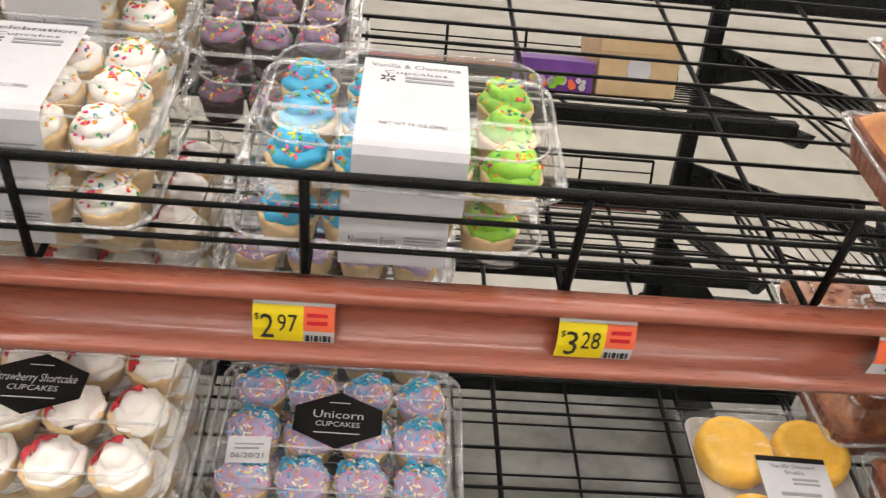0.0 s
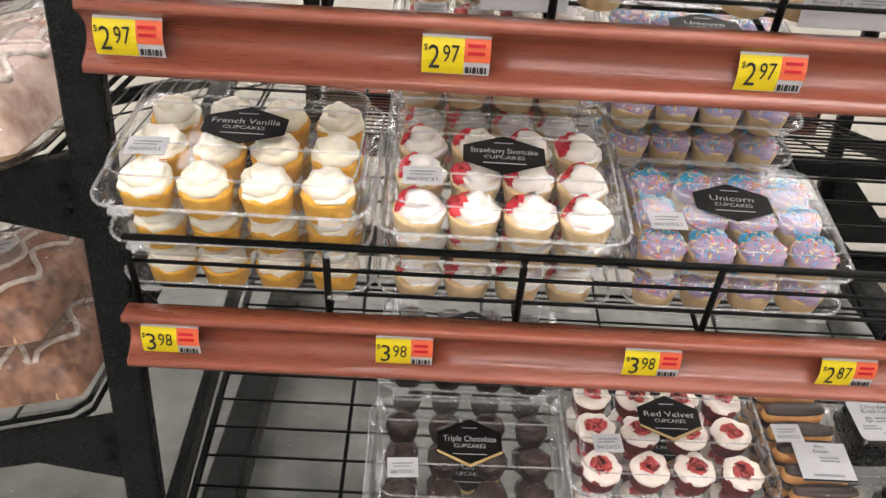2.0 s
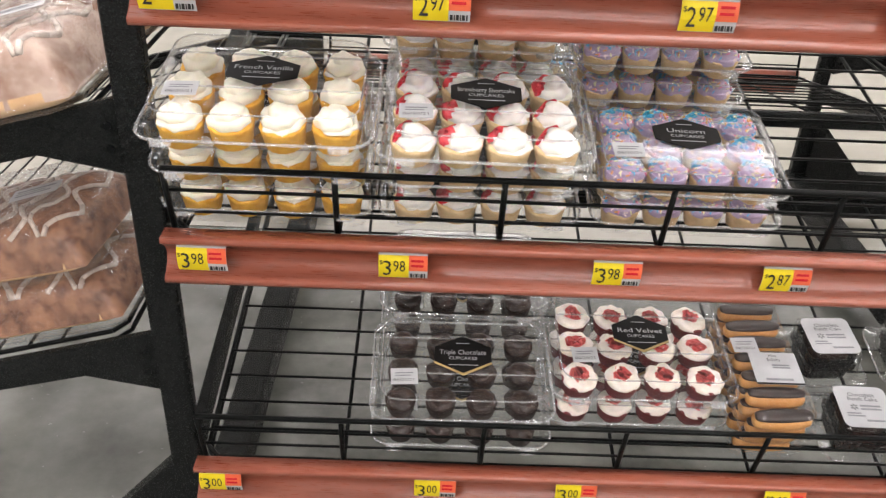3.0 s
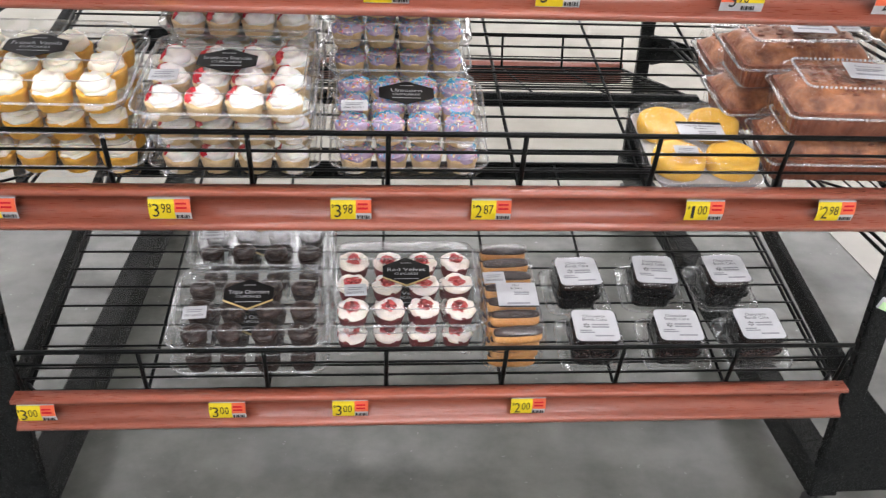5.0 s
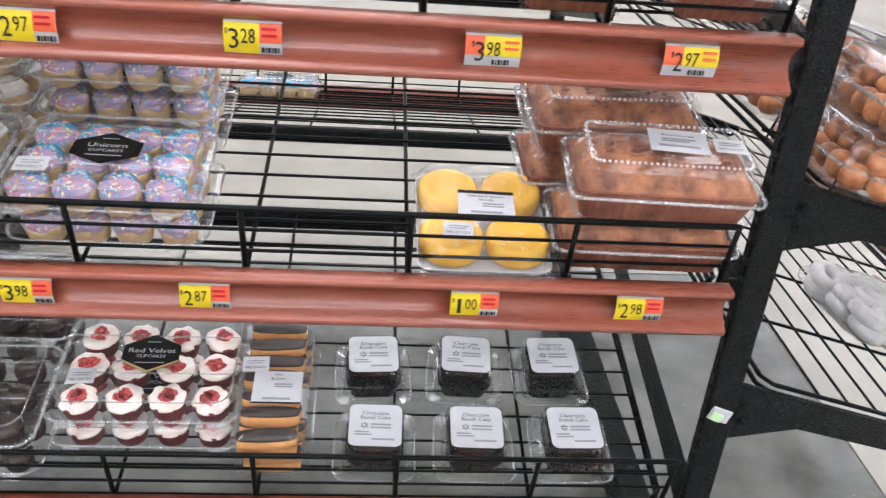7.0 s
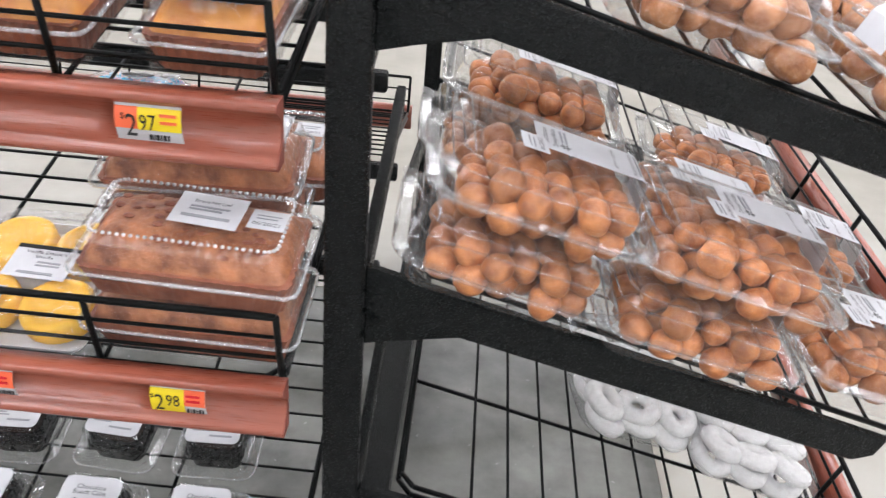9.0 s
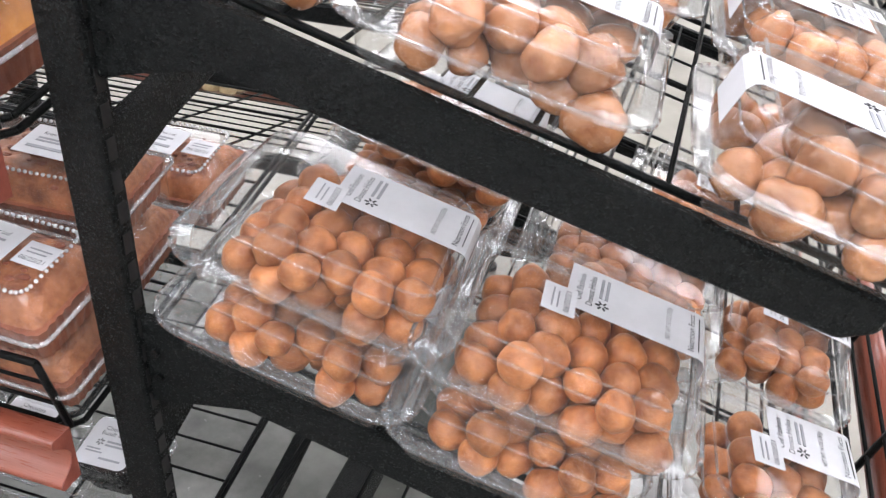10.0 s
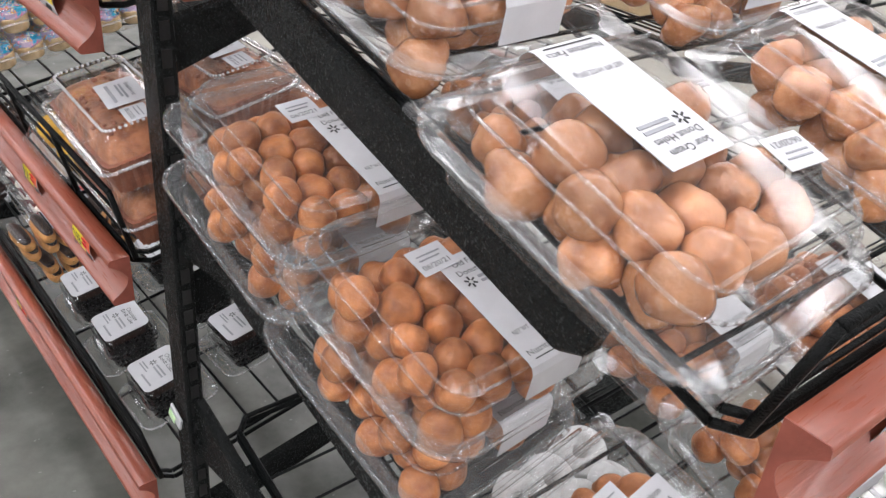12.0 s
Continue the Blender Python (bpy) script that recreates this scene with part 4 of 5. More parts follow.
def dessert_shells(m):
    root = thing("dessert_shells", m, "four yellow sponge dessert shells in clear film on a tray", "sponge cakes")
    w, d = 0.152, 0.178
    bm = bmesh.new()
    loft(bm, [(w / 2 - 0.008, d / 2 - 0.008, 0.012, 0), (w / 2 - 0.002, d / 2 - 0.002, 0.014, 0.010), (w / 2 - 0.003, d / 2 - 0.003, 0.014, 0.010), (w / 2 - 0.009, d / 2 - 0.009, 0.012, 0.002)], True, True)
    part("tray", bm, PAPER, root)
    for i, (x, y) in enumerate(((-0.037, -0.044), (0.037, -0.044), (-0.037, 0.042), (0.037, 0.042))):
        bm = bmesh.new()
        n = 36
        rings = []
        for r, z in ((0.030, 0.004), (0.0345, 0.007), (0.036, 0.016), (0.035, 0.026), (0.031, 0.0295), (0.026, 0.0285), (0.022, 0.0245), (0.0, 0.0238)):
            rings.append([bm.verts.new(((r + 0.0006 * noise.noise((i * 5 + math.cos(6.283 * k / n) * 3, math.sin(6.283 * k / n) * 3, z * 90))) * math.cos(6.283 * k / n),
                                        (r + 0.0006 * noise.noise((i * 5, k, z))) * math.sin(6.283 * k / n), z)) for k in range(n)])
        for a, b in zip(rings, rings[1:]):
            for k in range(n):
                bm.faces.new((a[k], a[(k + 1) % n], b[(k + 1) % n], b[k]))
        bm.faces.new(rings[0][::-1])
        bmesh.ops.remove_doubles(bm, verts=rings[-1], dist=0.0001)
        part("sponge_shell", bm, SHELL_CAKE, root, smooth=True, m=pose(x, y, 0))
    bm = bmesh.new()
    loft(bm, [(w / 2 + 0.006, d / 2 + 0.008, 0.012, 0.006), (w / 2, d / 2, 0.020, 0.016), (w / 2 - 0.006, d / 2 - 0.005, 0.026, 0.031), (w / 2 - 0.016, d / 2 - 0.014, 0.024, 0.033)], False, True)
    part("film_wrap", bm, FILM, root)
    bm = soft_box(-0.032, 0.032, -0.023, 0.023, 0, 0.0005, 0.0002, 1)
    lab = part("label", bm, PAPER, root, "white label with a black top band", m=pose(0.004, 0.002, 0.0342, 0, 0, -2))
    bm = bmesh.new()
    box(bm, -0.032, 0.032, 0.0175, 0.023, 0.0006, 0.0010)
    part("black_band", bm, BLACKLAB, lab)
    lettering("Vanilla Dessert", 0.0062, INK, lab, pose(0, 0.0125, 0.0009), width=0.042)
    lettering("Shells", 0.0062, INK, lab, pose(0, 0.0060, 0.0009), width=0.018)
    bars(lab, GREYINK, [(-0.004, 0.020, -0.001, 0.0022), (-0.004, 0.020, -0.0055, 0.0022), (-0.018, 0.018, -0.0165, 0.0034)], 0.0006)
    date_sticker(root, pose(-0.030, -0.046, 0.0342, 0, 0, -3))
    return root


dessert_shells(on(MAIN[1], 0.944, 0.082))

# ---- mini eclairs ----


def eclair_box(m):
    root = thing("eclair_box", m, "clear box of chocolate-topped mini eclairs with a white label", "eclairs")
    w, d, h = 0.096, 0.215, 0.052
    bm = bmesh.new()
    loft(bm, [(w / 2 - 0.008, d / 2 - 0.008, 0.008, 0.001), (w / 2 - 0.003, d / 2 - 0.003, 0.010, 0.020), (w / 2, d / 2, 0.012, 0.022)], True, False)
    part("tray", bm, PET, root)
    bm = bmesh.new()
    loft(bm, [(w / 2, d / 2, 0.012, 0.023), (w / 2 - 0.004, d / 2 - 0.004, 0.012, 0.025), (w / 2 - 0.008, d / 2 - 0.008, 0.012, h - 0.003), (w / 2 - 0.013, d / 2 - 0.013, 0.010, h)], False, True)
    part("lid", bm, PET2, root)

    def pill(r0, scale_z, lift, name, material, shade):
        bm = bmesh.new()
        n, k = 14, 16
        rings = []
        for j in range(k + 1):
            a = math.pi * j / k
            r = r0 * math.sin(a) ** 0.45 if 0 < j < k else 0.001
            x = -0.036 * math.cos(a)
            rings.append([bm.verts.new((x, r * math.cos(6.283 * i / n), lift + scale_z * r * math.sin(6.283 * i / n))) for i in range(n)])
        for a, b in zip(rings, rings[1:]):
            for i in range(n):
                bm.faces.new((a[i], a[(i + 1) % n], b[(i + 1) % n], b[i]))
        return mesh_of(name, bm, material, True)

    pastry, icing = pill(0.0135, 0.9, 0.013, "eclair", ECLAIR, 0), pill(0.0098, 0.50, 0.0222, "chocolate_icing", CHOC_ICE, 0)
    rng = random.Random(4)
    for layer in (0, 1):
        for i in range(7):
            y = -0.087 + i * 0.029
            e = place("eclair", pastry, root, pose(rng.uniform(-0.002, 0.002), y, 0.002 + layer * 0.021, rng.uniform(-12, 12), 0, rng.uniform(-4, 4)))
            place("chocolate_icing", icing, e)
    bm = soft_box(-0.030, 0.030, -0.026, 0.026, 0, 0.0005, 0.0002, 1)
    lab = part("label", bm, PAPER, root, "white printed label", m=pose(0.008, -0.022, h + 0.0008, 0, 0, -1))
    lettering("Mini", 0.0062, INK, lab, pose(0, 0.020, 0.0009))
    lettering("Eclairs", 0.0068, INK, lab, pose(0, 0.0135, 0.0009))
    bars(lab, GREYINK, [(-0.004, 0.018, 0.005, 0.002), (-0.004, 0.018, 0.001, 0.002), (-0.017, 0.017, -0.018, 0.003)], 0.0006)
    bm = bmesh.new()
    box(bm, -0.030, 0.030, -0.026, -0.0235, 0.0006, 0.001)
    part("black_band", bm, BLACKLAB, lab)
    date_sticker(root, pose(-0.022, 0.016, h + 0.0012, 0, 0, 2))
    return root


e1 = eclair_box(on(MAIN[0], 0.706, 0.122))
copy_thing(e1, on(MAIN[0], 0.702, 0.104, 0.0525, 1))

# ---- bundt cakes ----


def bundt(m):
    root = thing("bundt_cake_box", m, "small chocolate bundt cake in a clear box with a white label", "bundt cake", "boxed bundt cakes")
    bm = bmesh.new()
    n = 40
    rings = []
    for r, z in ((0.022, 0.005), (0.026, 0.010), (0.029, 0.022), (0.0305, 0.036), (0.0305, 0.050), (0.027, 0.0545), (0.012, 0.053), (0.008, 0.044)):
        rings.append([bm.verts.new((r * (1 + 0.05 * math.cos(8 * 6.283 * k / n)) * math.cos(6.283 * k / n), r * (1 + 0.05 * math.cos(8 * 6.283 * k / n)) * math.sin(6.283 * k / n), z)) for k in range(n)])
    for a, b in zip(rings, rings[1:]):
        for k in range(n):
            bm.faces.new((a[k], a[(k + 1) % n], b[(k + 1) % n], b[k]))
    bm.faces.new(rings[0][::-1])
    bm.faces.new(rings[-1])
    part("bundt_cake", bm, CHOC_CAKE, root, smooth=True)
    bm = bmesh.new()
    loft(bm, [(0.0310, 0.0310, 0.012, 0.003), (0.0340, 0.0340, 0.013, 0.025), (0.0375, 0.0375, 0.014, 0.0265), (0.0375, 0.0375, 0.014, 0.0295), (0.0345, 0.0345, 0.013, 0.0305), (0.0338, 0.0338, 0.013, 0.046),
              (0.0325, 0.0325, 0.012, 0.046), (0.0325, 0.0325, 0.012, 0.034)], True, True)
    part("tray", bm, DARKTRAY, root)
    bm = bmesh.new()
    loft(bm, [(0.035, 0.035, 0.014, 0.001), (0.042, 0.042, 0.014, 0.012), (0.052, 0.054, 0.018, 0.0135), (0.052, 0.054, 0.018, 0.0155), (0.0425, 0.0425, 0.014, 0.017), (0.0400, 0.0400, 0.014, 0.030),
              (0.0385, 0.0385, 0.014, 0.042), (0.0390, 0.0390, 0.014, 0.043), (0.0375, 0.0375, 0.013, 0.055), (0.035, 0.035, 0.012, 0.058)], True, True)
    part("clamshell", bm, DARKPET, root)
    bm = bmesh.new()
    rim_tube(bm, 0.052, 0.054, 0.018, 0.0145, 0.0016)
    part("rolled_edge", bm, RIM, root, smooth=True)
    bm = bmesh.new()
    loft(bm, [(0.0335, 0.0325, 0.009, 0), (0.0335, 0.0325, 0.009, 0.0006)], True, True)
    lab = part("label", bm, PAPER, root, "white printed label with rounded corners", m=pose(0, -0.001, 0.0590))
    lettering("Chocolate", 0.0086, INK, lab, pose(0, 0.0185, 0.001), width=0.034)
    lettering("Bundt Cake", 0.0086, INK, lab, pose(0, 0.0115, 0.001), width=0.038)
    for i in range(6):
        bm = bmesh.new()
        box(bm, -0.0007, 0.0007, 0.0018, 0.0050, 0.0007, 0.0010)
        part("burst_mark", bm, INK, lab, m=pose(-0.014, -0.001, 0, 0, 0, 60 * i))
    bars(lab, GREYINK, [(-0.006, 0.020, 0.001, 0.0024), (-0.006, 0.020, -0.004, 0.0024), (-0.026, -0.008, -0.011, 0.0018), (-0.026, -0.004, -0.015, 0.0018), (-0.004, 0.024, -0.022, 0.0026)], 0.0007)
    return root


S = MAIN[0]
c1 = bundt(on(S, 0.833, 0.064, 0, -1))
for u, v, a in ((0.962, 0.064, -1), (1.090, 0.066, 1), (0.828, 0.186, 3), (0.956, 0.190, -3), (1.078, 0.192, 2)):
    copy_thing(c1, on(S, u, v, 0, a))

# ---- donut holes ----
HOLES = {}
for mat in (DONUT, GLAZED):
    HOLES[mat.name] = []
    for v in range(5):
        bm = bmesh.new()
        bmesh.ops.create_icosphere(bm, subdivisions=3, radius=0.0140)
        for vt in bm.verts:
            d = noise.noise(vt.co * 60 + Vector((v * 9, 0, 0))) * (0.0030 if mat is DONUT else 0.0060) + noise.noise(vt.co * 190 + Vector((v, 4, 0))) * 0.0008
            vt.co += vt.co.normalized() * d
        HOLES[mat.name].append(mesh_of("donut_hole", bm, mat, True))


def donut_box(m, mat, title, label, seed, w=0.174, d=0.207, h=0.070, big=1.0, slid=1, lx=0.0):
    """A clear clamshell filled with donut holes, with a long white label that folds over one edge."""
    root = thing("donut_hole_box", m, label, "donut hole box", "boxes of donut holes")
    hw, hd, rim = w / 2, d / 2, h * 0.45
    bm = bmesh.new()
    loft(bm, [(hw - 0.020, hd - 0.020, 0.016, 0.001), (hw - 0.016, hd - 0.016, 0.018, 0.003), (hw - 0.009, hd - 0.009, 0.022, rim - 0.002), (hw, hd, 0.030, rim)], True, False, 6)
    part("tray", bm, PET, root)
    bm = bmesh.new()
    loft(bm, [(hw + 0.001, hd + 0.001, 0.030, rim + 0.001), (hw + 0.001, hd + 0.001, 0.030, rim + 0.003), (hw - 0.008, hd - 0.008, 0.026, rim + 0.004), (hw - 0.012, hd - 0.012, 0.026, h - 0.014),
              (hw - 0.016, hd - 0.016, 0.024, h - 0.004), (hw - 0.022, hd - 0.022, 0.022, h)], False, True, 6)
    lid = part("lid", bm, PET2, root)
    bm = bmesh.new()
    rim_tube(bm, hw + 0.004, hd + 0.004, 0.034, rim + 0.002, 0.0020, 6)
    part("rolled_edge", bm, SOFT_RIM, lid, smooth=True)
    bm = bmesh.new()
    loft(bm, [(hw + 0.004, hd + 0.004, 0.034, rim + 0.002), (hw - 0.007, hd - 0.007, 0.026, rim + 0.0035)], False, False, 6)
    part("flange", bm, SOFT_RIM, lid)
    for k in (0.012, 0.018):
        bm = bmesh.new()
        rim_tube(bm, hw - k, hd - k, 0.024, h - (0.014 if k < 0.015 else 0.003), 0.0011, 6)
        part("shoulder_bead", bm, SOFT_RIM, lid, smooth=True)
    for y in (-hd + 0.026, hd - 0.026):
        bm = bmesh.new()
        rod(bm, (-hw + 0.024, y, h), (hw - 0.024, y, h), 0.0013, 6)
        part("ridge", bm, SOFT_RIM, lid)
    for sx in (-1, 1):
        bm = bmesh.new()
        loft(bm, [(0.010, 0.009, 0.006, 0), (0.0095, 0.0085, 0.006, 0.0016)], False, True, 4)
        part("snap_tab", bm, SOFT_RIM, lid, m=pose(hw - 0.010, sx * (hd - 0.003), rim + 0.003))
    rng = random.Random(seed)
    r = 0.0140 * big
    centres = []
    ax, ay = hw - 0.0115 - r, hd - 0.0115 - r
    step = 1.94 * r
    for layer in range(4):
        for j in range(int(2 * ay / (step * 0.87)) + 1):
            for i in range(int(2 * ax / step) + 2):
                x = -ax + (i + 0.5 * ((j + layer) % 2)) * step + rng.uniform(-0.09, 0.09) * r
                y = -ay + j * step * 0.87 + 0.58 * r * (layer % 2) + rng.uniform(-0.09, 0.09) * r
                if abs(x) > ax or abs(y) > ay or rng.random() < 0.02 or (layer and slid * y > ay * rng.uniform(0.3, 0.75)):
                    continue
                z = 0.003 + r
                for cx, cy, cz in centres:
                    dd = (x - cx) ** 2 + (y - cy) ** 2
                    if dd < 3.0 * r * r:
                        z = max(z, cz + math.sqrt(3.0 * r * r - dd))
                if z + r < h - 0.0015:
                    centres.append((x, y, z))
    for x, y, z in centres:
        s = big * rng.uniform(0.92, 1.08)
        place("donut_hole", rng.choice(HOLES[mat.name]), root, pose(x, y, z, rng.uniform(0, 360), rng.uniform(0, 360), rng.uniform(0, 360)) @ Matrix.Diagonal((s, s, s * 0.95, 1)))
    lab = paper_sheet(root, lx - 0.027, lx + 0.027, -hd + 0.012, hd * 0.16, h + 0.0010,
                      [("NET WT 14 OZ (397g)", 0.0056, 0.72, 0.030), ("Nutrition Facts", 0.0072, 0.82, 0.012)],
                      [(title, 0.0074, 0.62), ("Donut Holes", 0.0074, 0.70)], drop=0.030)
    bm = bmesh.new()
    box(bm, lx - 0.020, lx + 0.020, -hd + 0.0180, -hd + 0.0188, h + 0.0017, h + 0.0021)
    part("printed_line", bm, INK, lab)
    date_sticker(root, pose(lx - 0.026, hd * 0.16 + 0.004, h + 0.0018, 0, 0, 2) if slid > 0 else pose(-0.058, 0.034, h + 0.0014, 0, 0, -6))
    return root


LAB_O = "clear box of brown old-fashioned donut holes with a white label"
S = ENDR[1]


def end_at(x, y):
    """Shelf coordinates of a place over an end shelf."""
    return y - 0.068, (1.868 - x) * math.hypot(1, K_END)


u, v = end_at(1.400, 0.106)
d1 = donut_box(on(S, u, v, 0, 2), DONUT, "Old Fashion", LAB_O, 1, big=1.12, lx=0.020)
u, v = end_at(1.403, 0.104)
copy_thing(d1, on(S, u, v, 0.0705, 4, 1))
u, v = end_at(1.582, 0.106)
d2 = donut_box(on(S, u, v, 0, 4), DONUT, "Old Fashion", LAB_O, 2, big=1.12, lx=0.020)
u, v = end_at(1.582, 0.106)
copy_thing(d2, on(S, u, v, 0.0705, 3))
u, v = end_at(1.766, 0.140)
d3 = donut_box(on(S, u, v, 0.0, 6), DONUT, "Old Fashion", LAB_O, 3, big=1.12, lx=0.020, d=0.150, w=0.174)
u, v = end_at(1.775, 0.340)
copy_thing(d3, on(S, u, v, 0.0, -3))
u, v = end_at(1.620, 0.350)
copy_thing(d2, on(S, u, v, 0.0, 2))
u, v = end_at(1.700, 0.545)
copy_thing(d2, on(S, u, v, 0, -3))
u, v = end_at(1.400, 0.345)
copy_thing(d1, on(S, u, v, 0, 3))
u, v = end_at(1.405, 0.350)
copy_thing(d2, on(S, u, v, 0.0705, 1))
S = ENDR[2]
LAB_G = "clear box of glazed sour cream donut holes with a white label"
u, v = end_at(1.752, 0.104)
g1 = donut_box(on(S, u, v, 0.002, 184, -2), GLAZED, "Sour Cream", LAB_G, 5, big=1.22, h=0.068, w=0.178, d=0.200, slid=-1)
u, v = end_at(1.535, 0.130)
g2 = donut_box(on(S, u, v, 0, 3), GLAZED, "Sour Cream", LAB_G, 6, big=1.22, h=0.066, w=0.190, d=0.196)
u, v = end_at(1.752, 0.345)
copy_thing(g2, on(S, u, v, 0, 184))
u, v = end_at(1.340, 0.150)
copy_thing(g2, on(S, u, v, 0, 1))
u, v = end_at(1.545, 0.370)
copy_thing(g1, on(S, u, v, 0, 2))

# ---- powdered donuts ----


def donut_bag(m, seed):
    root = thing("powdered_donut_bag", m, "clear bag of white powdered sugar donuts on a wire shelf", "donuts", "bags of powdered donuts")
    rng = random.Random(seed)
    bm = bmesh.new()
    n, k = 22, 10
    rings = []
    for i in range(n):
        a = 6.283 * i / n
        rings.append([bm.verts.new(((0.020 + 0.0115 * math.cos(6.283 * j / k)) * math.cos(a), (0.020 + 0.0115 * math.cos(6.283 * j / k)) * math.sin(a), 0.0115 * math.sin(6.283 * j / k))) for j in range(k)])
    for i in range(n):
        a, b = rings[i], rings[(i + 1) % n]
        for j in range(k):
            bm.faces.new((a[j], b[j], b[(j + 1) % k], a[(j + 1) % k]))
    me = mesh_of("donut", bm, POWDER, True)
    for layer in (0, 1):
        for i in range(3):
            for j in range(3):
                place("donut", me, root, pose(-0.055 + i * 0.055 + rng.uniform(-0.006, 0.006), -0.052 + j * 0.052 + rng.uniform(-0.006, 0.006), 0.015 + layer * 0.020, rng.uniform(-22, 22), rng.uniform(-22, 22), 0))
    bm = bmesh.new()
    loft(bm, [(0.080, 0.075, 0.03, 0.002), (0.094, 0.088, 0.03, 0.016), (0.096, 0.090, 0.03, 0.026), (0.086, 0.080, 0.03, 0.044), (0.060, 0.055, 0.03, 0.053)], True, True, 6)
    bmesh.ops.subdivide_edges(bm, edges=list(bm.edges), cuts=2, use_grid_fill=True)
    for vt in bm.verts:
        vt.co += Vector((0, 0, 1)) * noise.noise(vt.co * 40 + Vector((seed, 0, 0))) * 0.005
    part("bag", bm, FILM, root, smooth=True)
    return root


S = ENDR[0]
for x, y, a, sd in ((1.610, 0.335, 8, 1), (1.775, 0.310, -4, 2)):
    u, v = end_at(x, y)
    donut_bag(on(S, u, v, 0, a), sd)

# ---- iced pastries on the left end ----


def pastry_pack(m, top_mat, side_mat, label, seed, L=0.26, Wd=0.17, h=0.060):
    root = thing("iced_pastry_pack", m, label, "pastry", "wrapped pastries")
    bm = bmesh.new()
    nx, ny = 34, 24
    grid = []
    for i in range(nx + 1):
        row = []
        for j in range(ny + 1):
            u, v = i / nx * 2 - 1, j / ny * 2 - 1
            e = (1 - abs(u) ** 6) * (1 - abs(v) ** 5)
            z = 0.012 + (h - 0.02) * max(0, e) ** 0.45 + 0.005 * noise.noise((u * 5, v * 5, seed)) * e + 0.002 * noise.noise((u * 16, v * 16, seed)) * e
            row.append(bm.verts.new((u * L / 2, v * Wd / 2, z)))
        grid.append(row)
    for a, b in zip(grid, grid[1:]):
        for j in range(ny):
            bm.faces.new((a[j], b[j], b[j + 1], a[j + 1]))
    part("iced_top", bm, top_mat, root, smooth=True)
    rng = random.Random(seed)
    # white strands modelled in place of the wrap's streaky reflections
    bm = bmesh.new()
    for i in range(9):
        u0, pts = -0.95 + i * 0.22, []
        for j in range(15):
            v = -0.86 + j * 0.122
            u = u0 + 0.10 * math.sin(j * 0.9 + i * 2.1) + 0.06 * v
            if abs(u) < 0.9:
                e = (1 - abs(u) ** 6) * (1 - abs(v) ** 5)
                z = 0.012 + (h - 0.02) * e ** 0.45 + 0.005 * noise.noise((u * 5, v * 5, seed)) * e
                pts.append((u * L / 2, v * Wd / 2, z + 0.0005))
        bent_rod(bm, pts, rng.uniform(0.0022, 0.0040), 6)
    tagged(part("reflection_strands", bm, WRAP_STREAK, root, "white strands shaped like reflections on the wrap", smooth=True), kind="stuff")
    bm = bmesh.new()
    loft(bm, [(L / 2 - 0.012, Wd / 2 - 0.012, 0.02, 0.003), (L / 2, Wd / 2, 0.025, 0.012), (L / 2 - 0.002, Wd / 2 - 0.002, 0.025, h * 0.26)], True, True, 6)
    part("bread", bm, side_mat, root, smooth=True)
    bm = bmesh.new()
    loft(bm, [(L / 2 + 0.004, Wd / 2 + 0.004, 0.03, 0.001), (L / 2 + 0.012, Wd / 2 + 0.012, 0.03, 0.010), (L / 2 + 0.012, Wd / 2 + 0.012, 0.03, 0.013), (L / 2 + 0.004, Wd / 2 + 0.004, 0.03, 0.016), (L / 2, Wd / 2, 0.03, h * 0.8), (L / 2 - 0.02, Wd / 2 - 0.02, 0.03, h + 0.004)], True, True, 6)
    part("cover", bm, FILM, root)
    bm = soft_box(-0.030, 0.030, -0.016, 0.016, 0, 0.0005, 0.0002, 1)
    lab = part("label", bm, PAPER, root, "small white printed label", m=pose(0.05, -0.01, h + 0.0048, 0, 0, 12))
    bars(lab, GREYINK, [(-0.024, 0.024, 0.006, 0.003), (-0.024, 0.012, 0.000, 0.002), (-0.024, 0.020, -0.006, 0.003)], 0.0006)
    return root


def left_at(x, y):
    return D - 0.068 - y, (x + 0.626) * math.hypot(1, K_END)


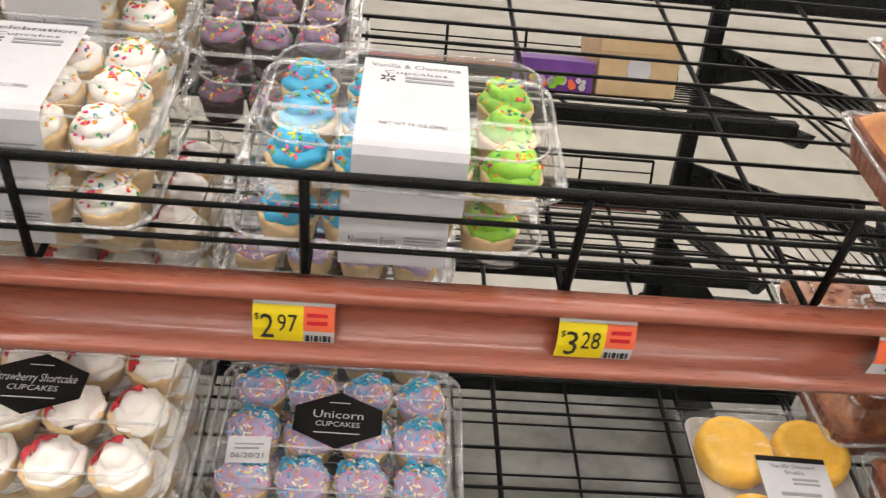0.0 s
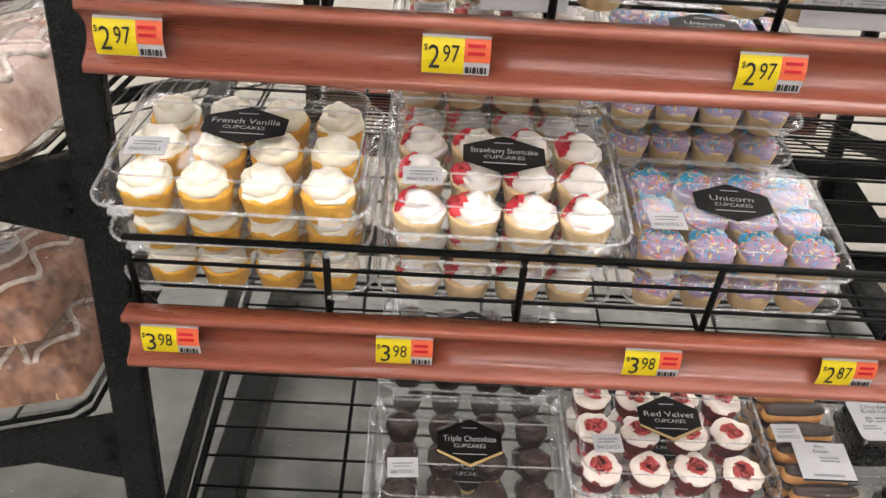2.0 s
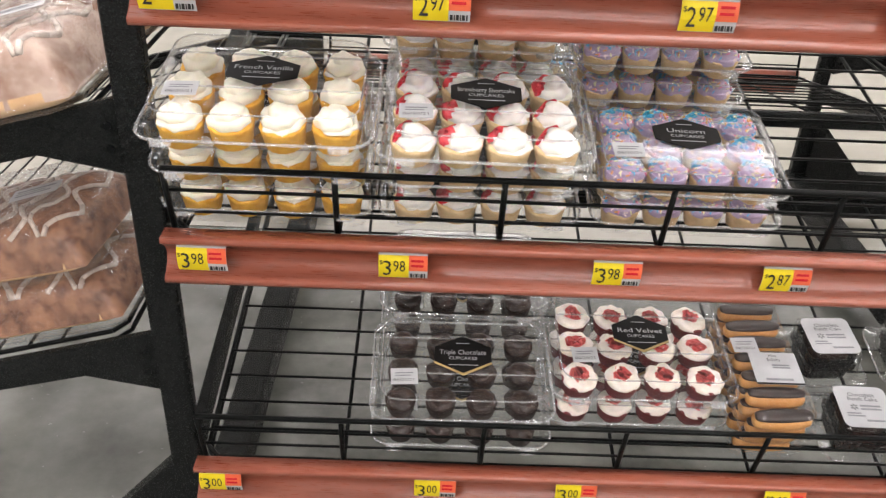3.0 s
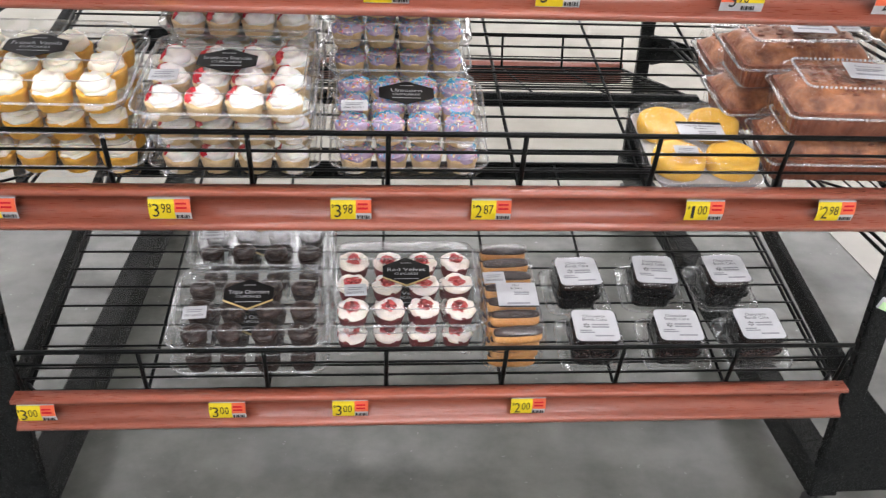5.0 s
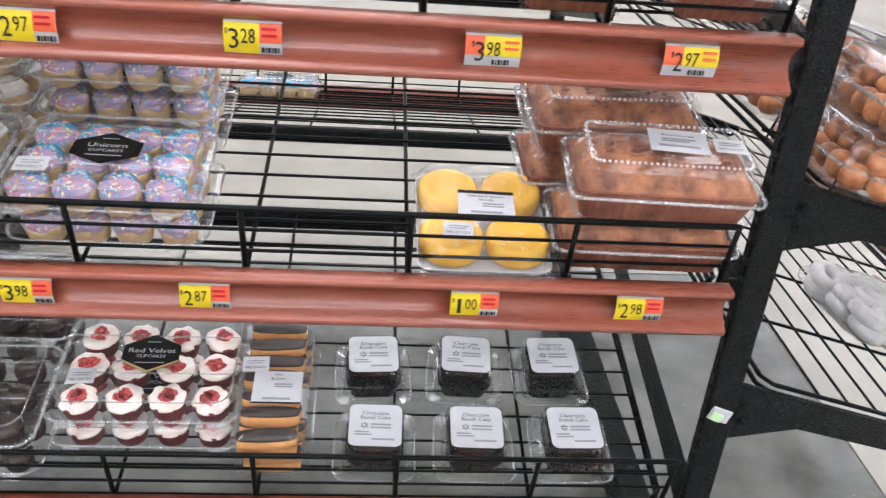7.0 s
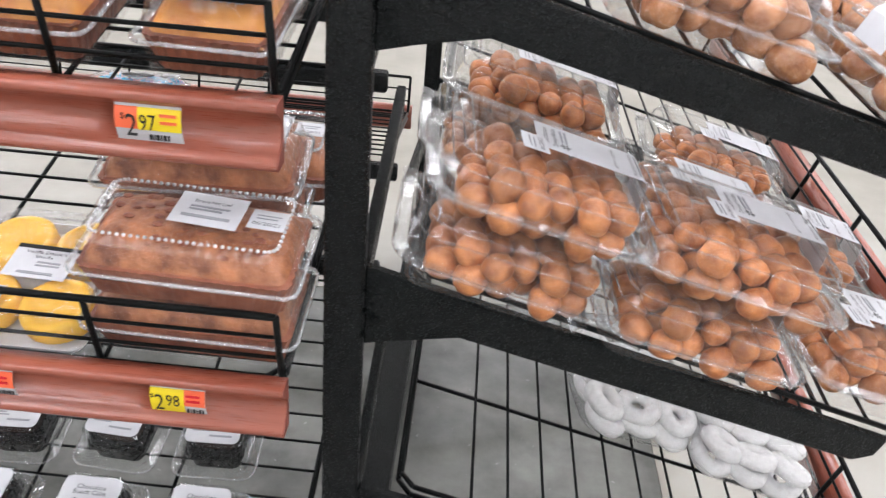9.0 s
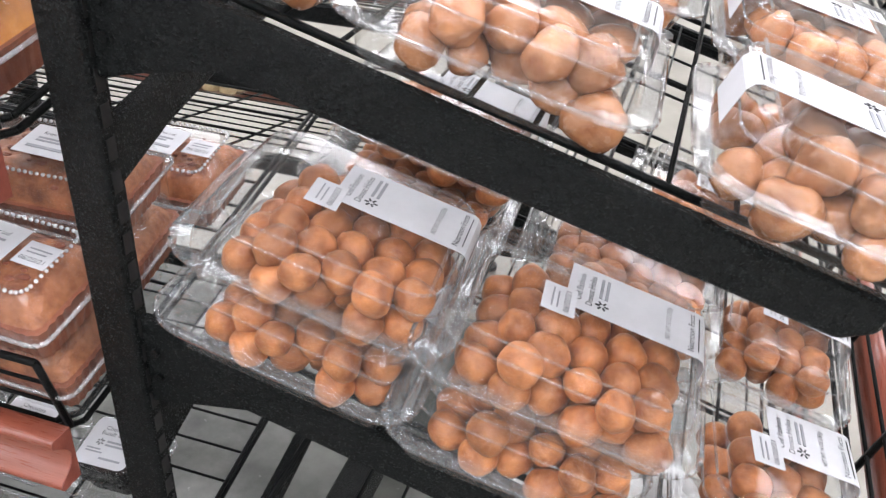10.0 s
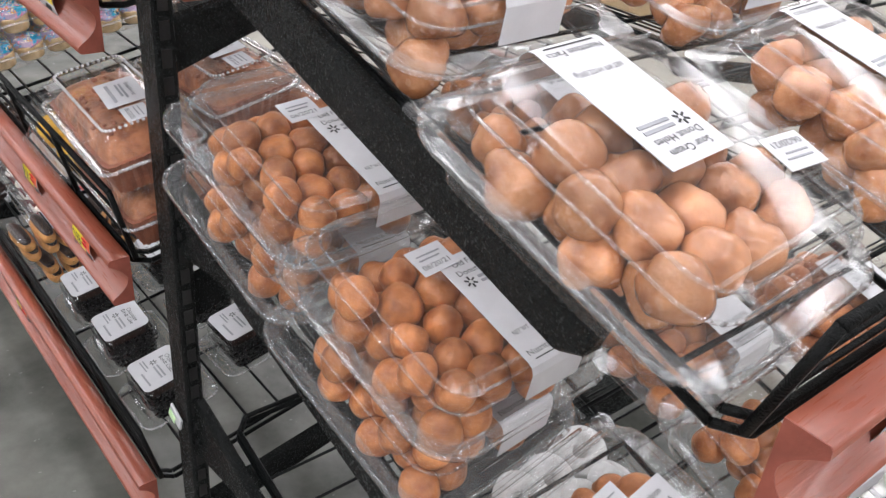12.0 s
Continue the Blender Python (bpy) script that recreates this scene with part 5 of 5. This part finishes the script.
u, v = left_at(-0.200, 0.170)
q1 = pastry_pack(on(ENDL[0], u, v, 0, 88), PASTRY, BREAD, "brown glazed pastry with pale reflection streaks under clear film", 2, L=0.25, Wd=0.19, h=0.075)
copy_thing(q1, on(ENDL[0], u + 0.004, v - 0.003, 0.0795, 86))
u, v = left_at(-0.400, 0.16)
copy_thing(q1, on(ENDL[0], u, v, 0, 92))
u, v = left_at(-0.180, 0.125)
q2 = pastry_pack(on(ENDL[1], u, v, 0, 90), GLAZE, BREAD, "pale brown iced golden pastry under a clear cover", 5, L=0.21, Wd=0.19, h=0.085)
u, v = left_at(-0.190, 0.36)
copy_thing(q1, on(ENDL[1], u, v, 0, 90))
u, v = left_at(-0.390, 0.15)
copy_thing(q2, on(ENDL[1], u, v, 0, 92))

# ---- boxes on the far side ----


def carton(m, w, d, h, mat, label, spots=False):
    root = thing("cake_carton", m, label, "carton")
    bm = soft_box(-w / 2, w / 2, -d / 2, d / 2, 0, h, 0.0015, 1)
    part("carton_body", bm, mat, root)
    bm = soft_box(-w / 2 - 0.001, w / 2 + 0.001, -d / 2 - 0.001, d / 2 + 0.001, h - 0.02, h + 0.002, 0.001, 1)
    part("carton_lid", bm, mat, root)
    if spots:
        rng = random.Random(3)
        for i in range(16):
            bm = bmesh.new()
            r = rng.uniform(0.004, 0.009)
            rod(bm, (0, 0, 0), (0, 0.0012, 0), r, 10)
            part("printed_spot", bm, rng.choice((YELLOW, REDCARD, GREEN_ICE, PURPLE_ICE, PAPER)), root, m=pose(rng.uniform(-w / 2.4, w / 2.4), d / 2 + 0.001, rng.uniform(0.01, h - 0.03)))
    else:
        bm = bmesh.new()
        rod(bm, (0, 0, 0), (0, 0.0012, 0), 0.022, 20)
        part("round_window", bm, PAPER, root, m=pose(0, d / 2 + 0.001, h * 0.5))
    return root


carton(on(OPP[1], 0.205, 0.330, 0, 3), 0.145, 0.13, 0.095, KRAFT, "plain brown kraft cake carton on the far shelf")
carton(on(OPP[1], 0.345, 0.345, 0, -2), 0.130, 0.11, 0.052, VIOLET, "violet carton with coloured spots on the far shelf", True)
copy_thing(b3, on(OPP[0], W - 0.60, 0.12, 0, 0))
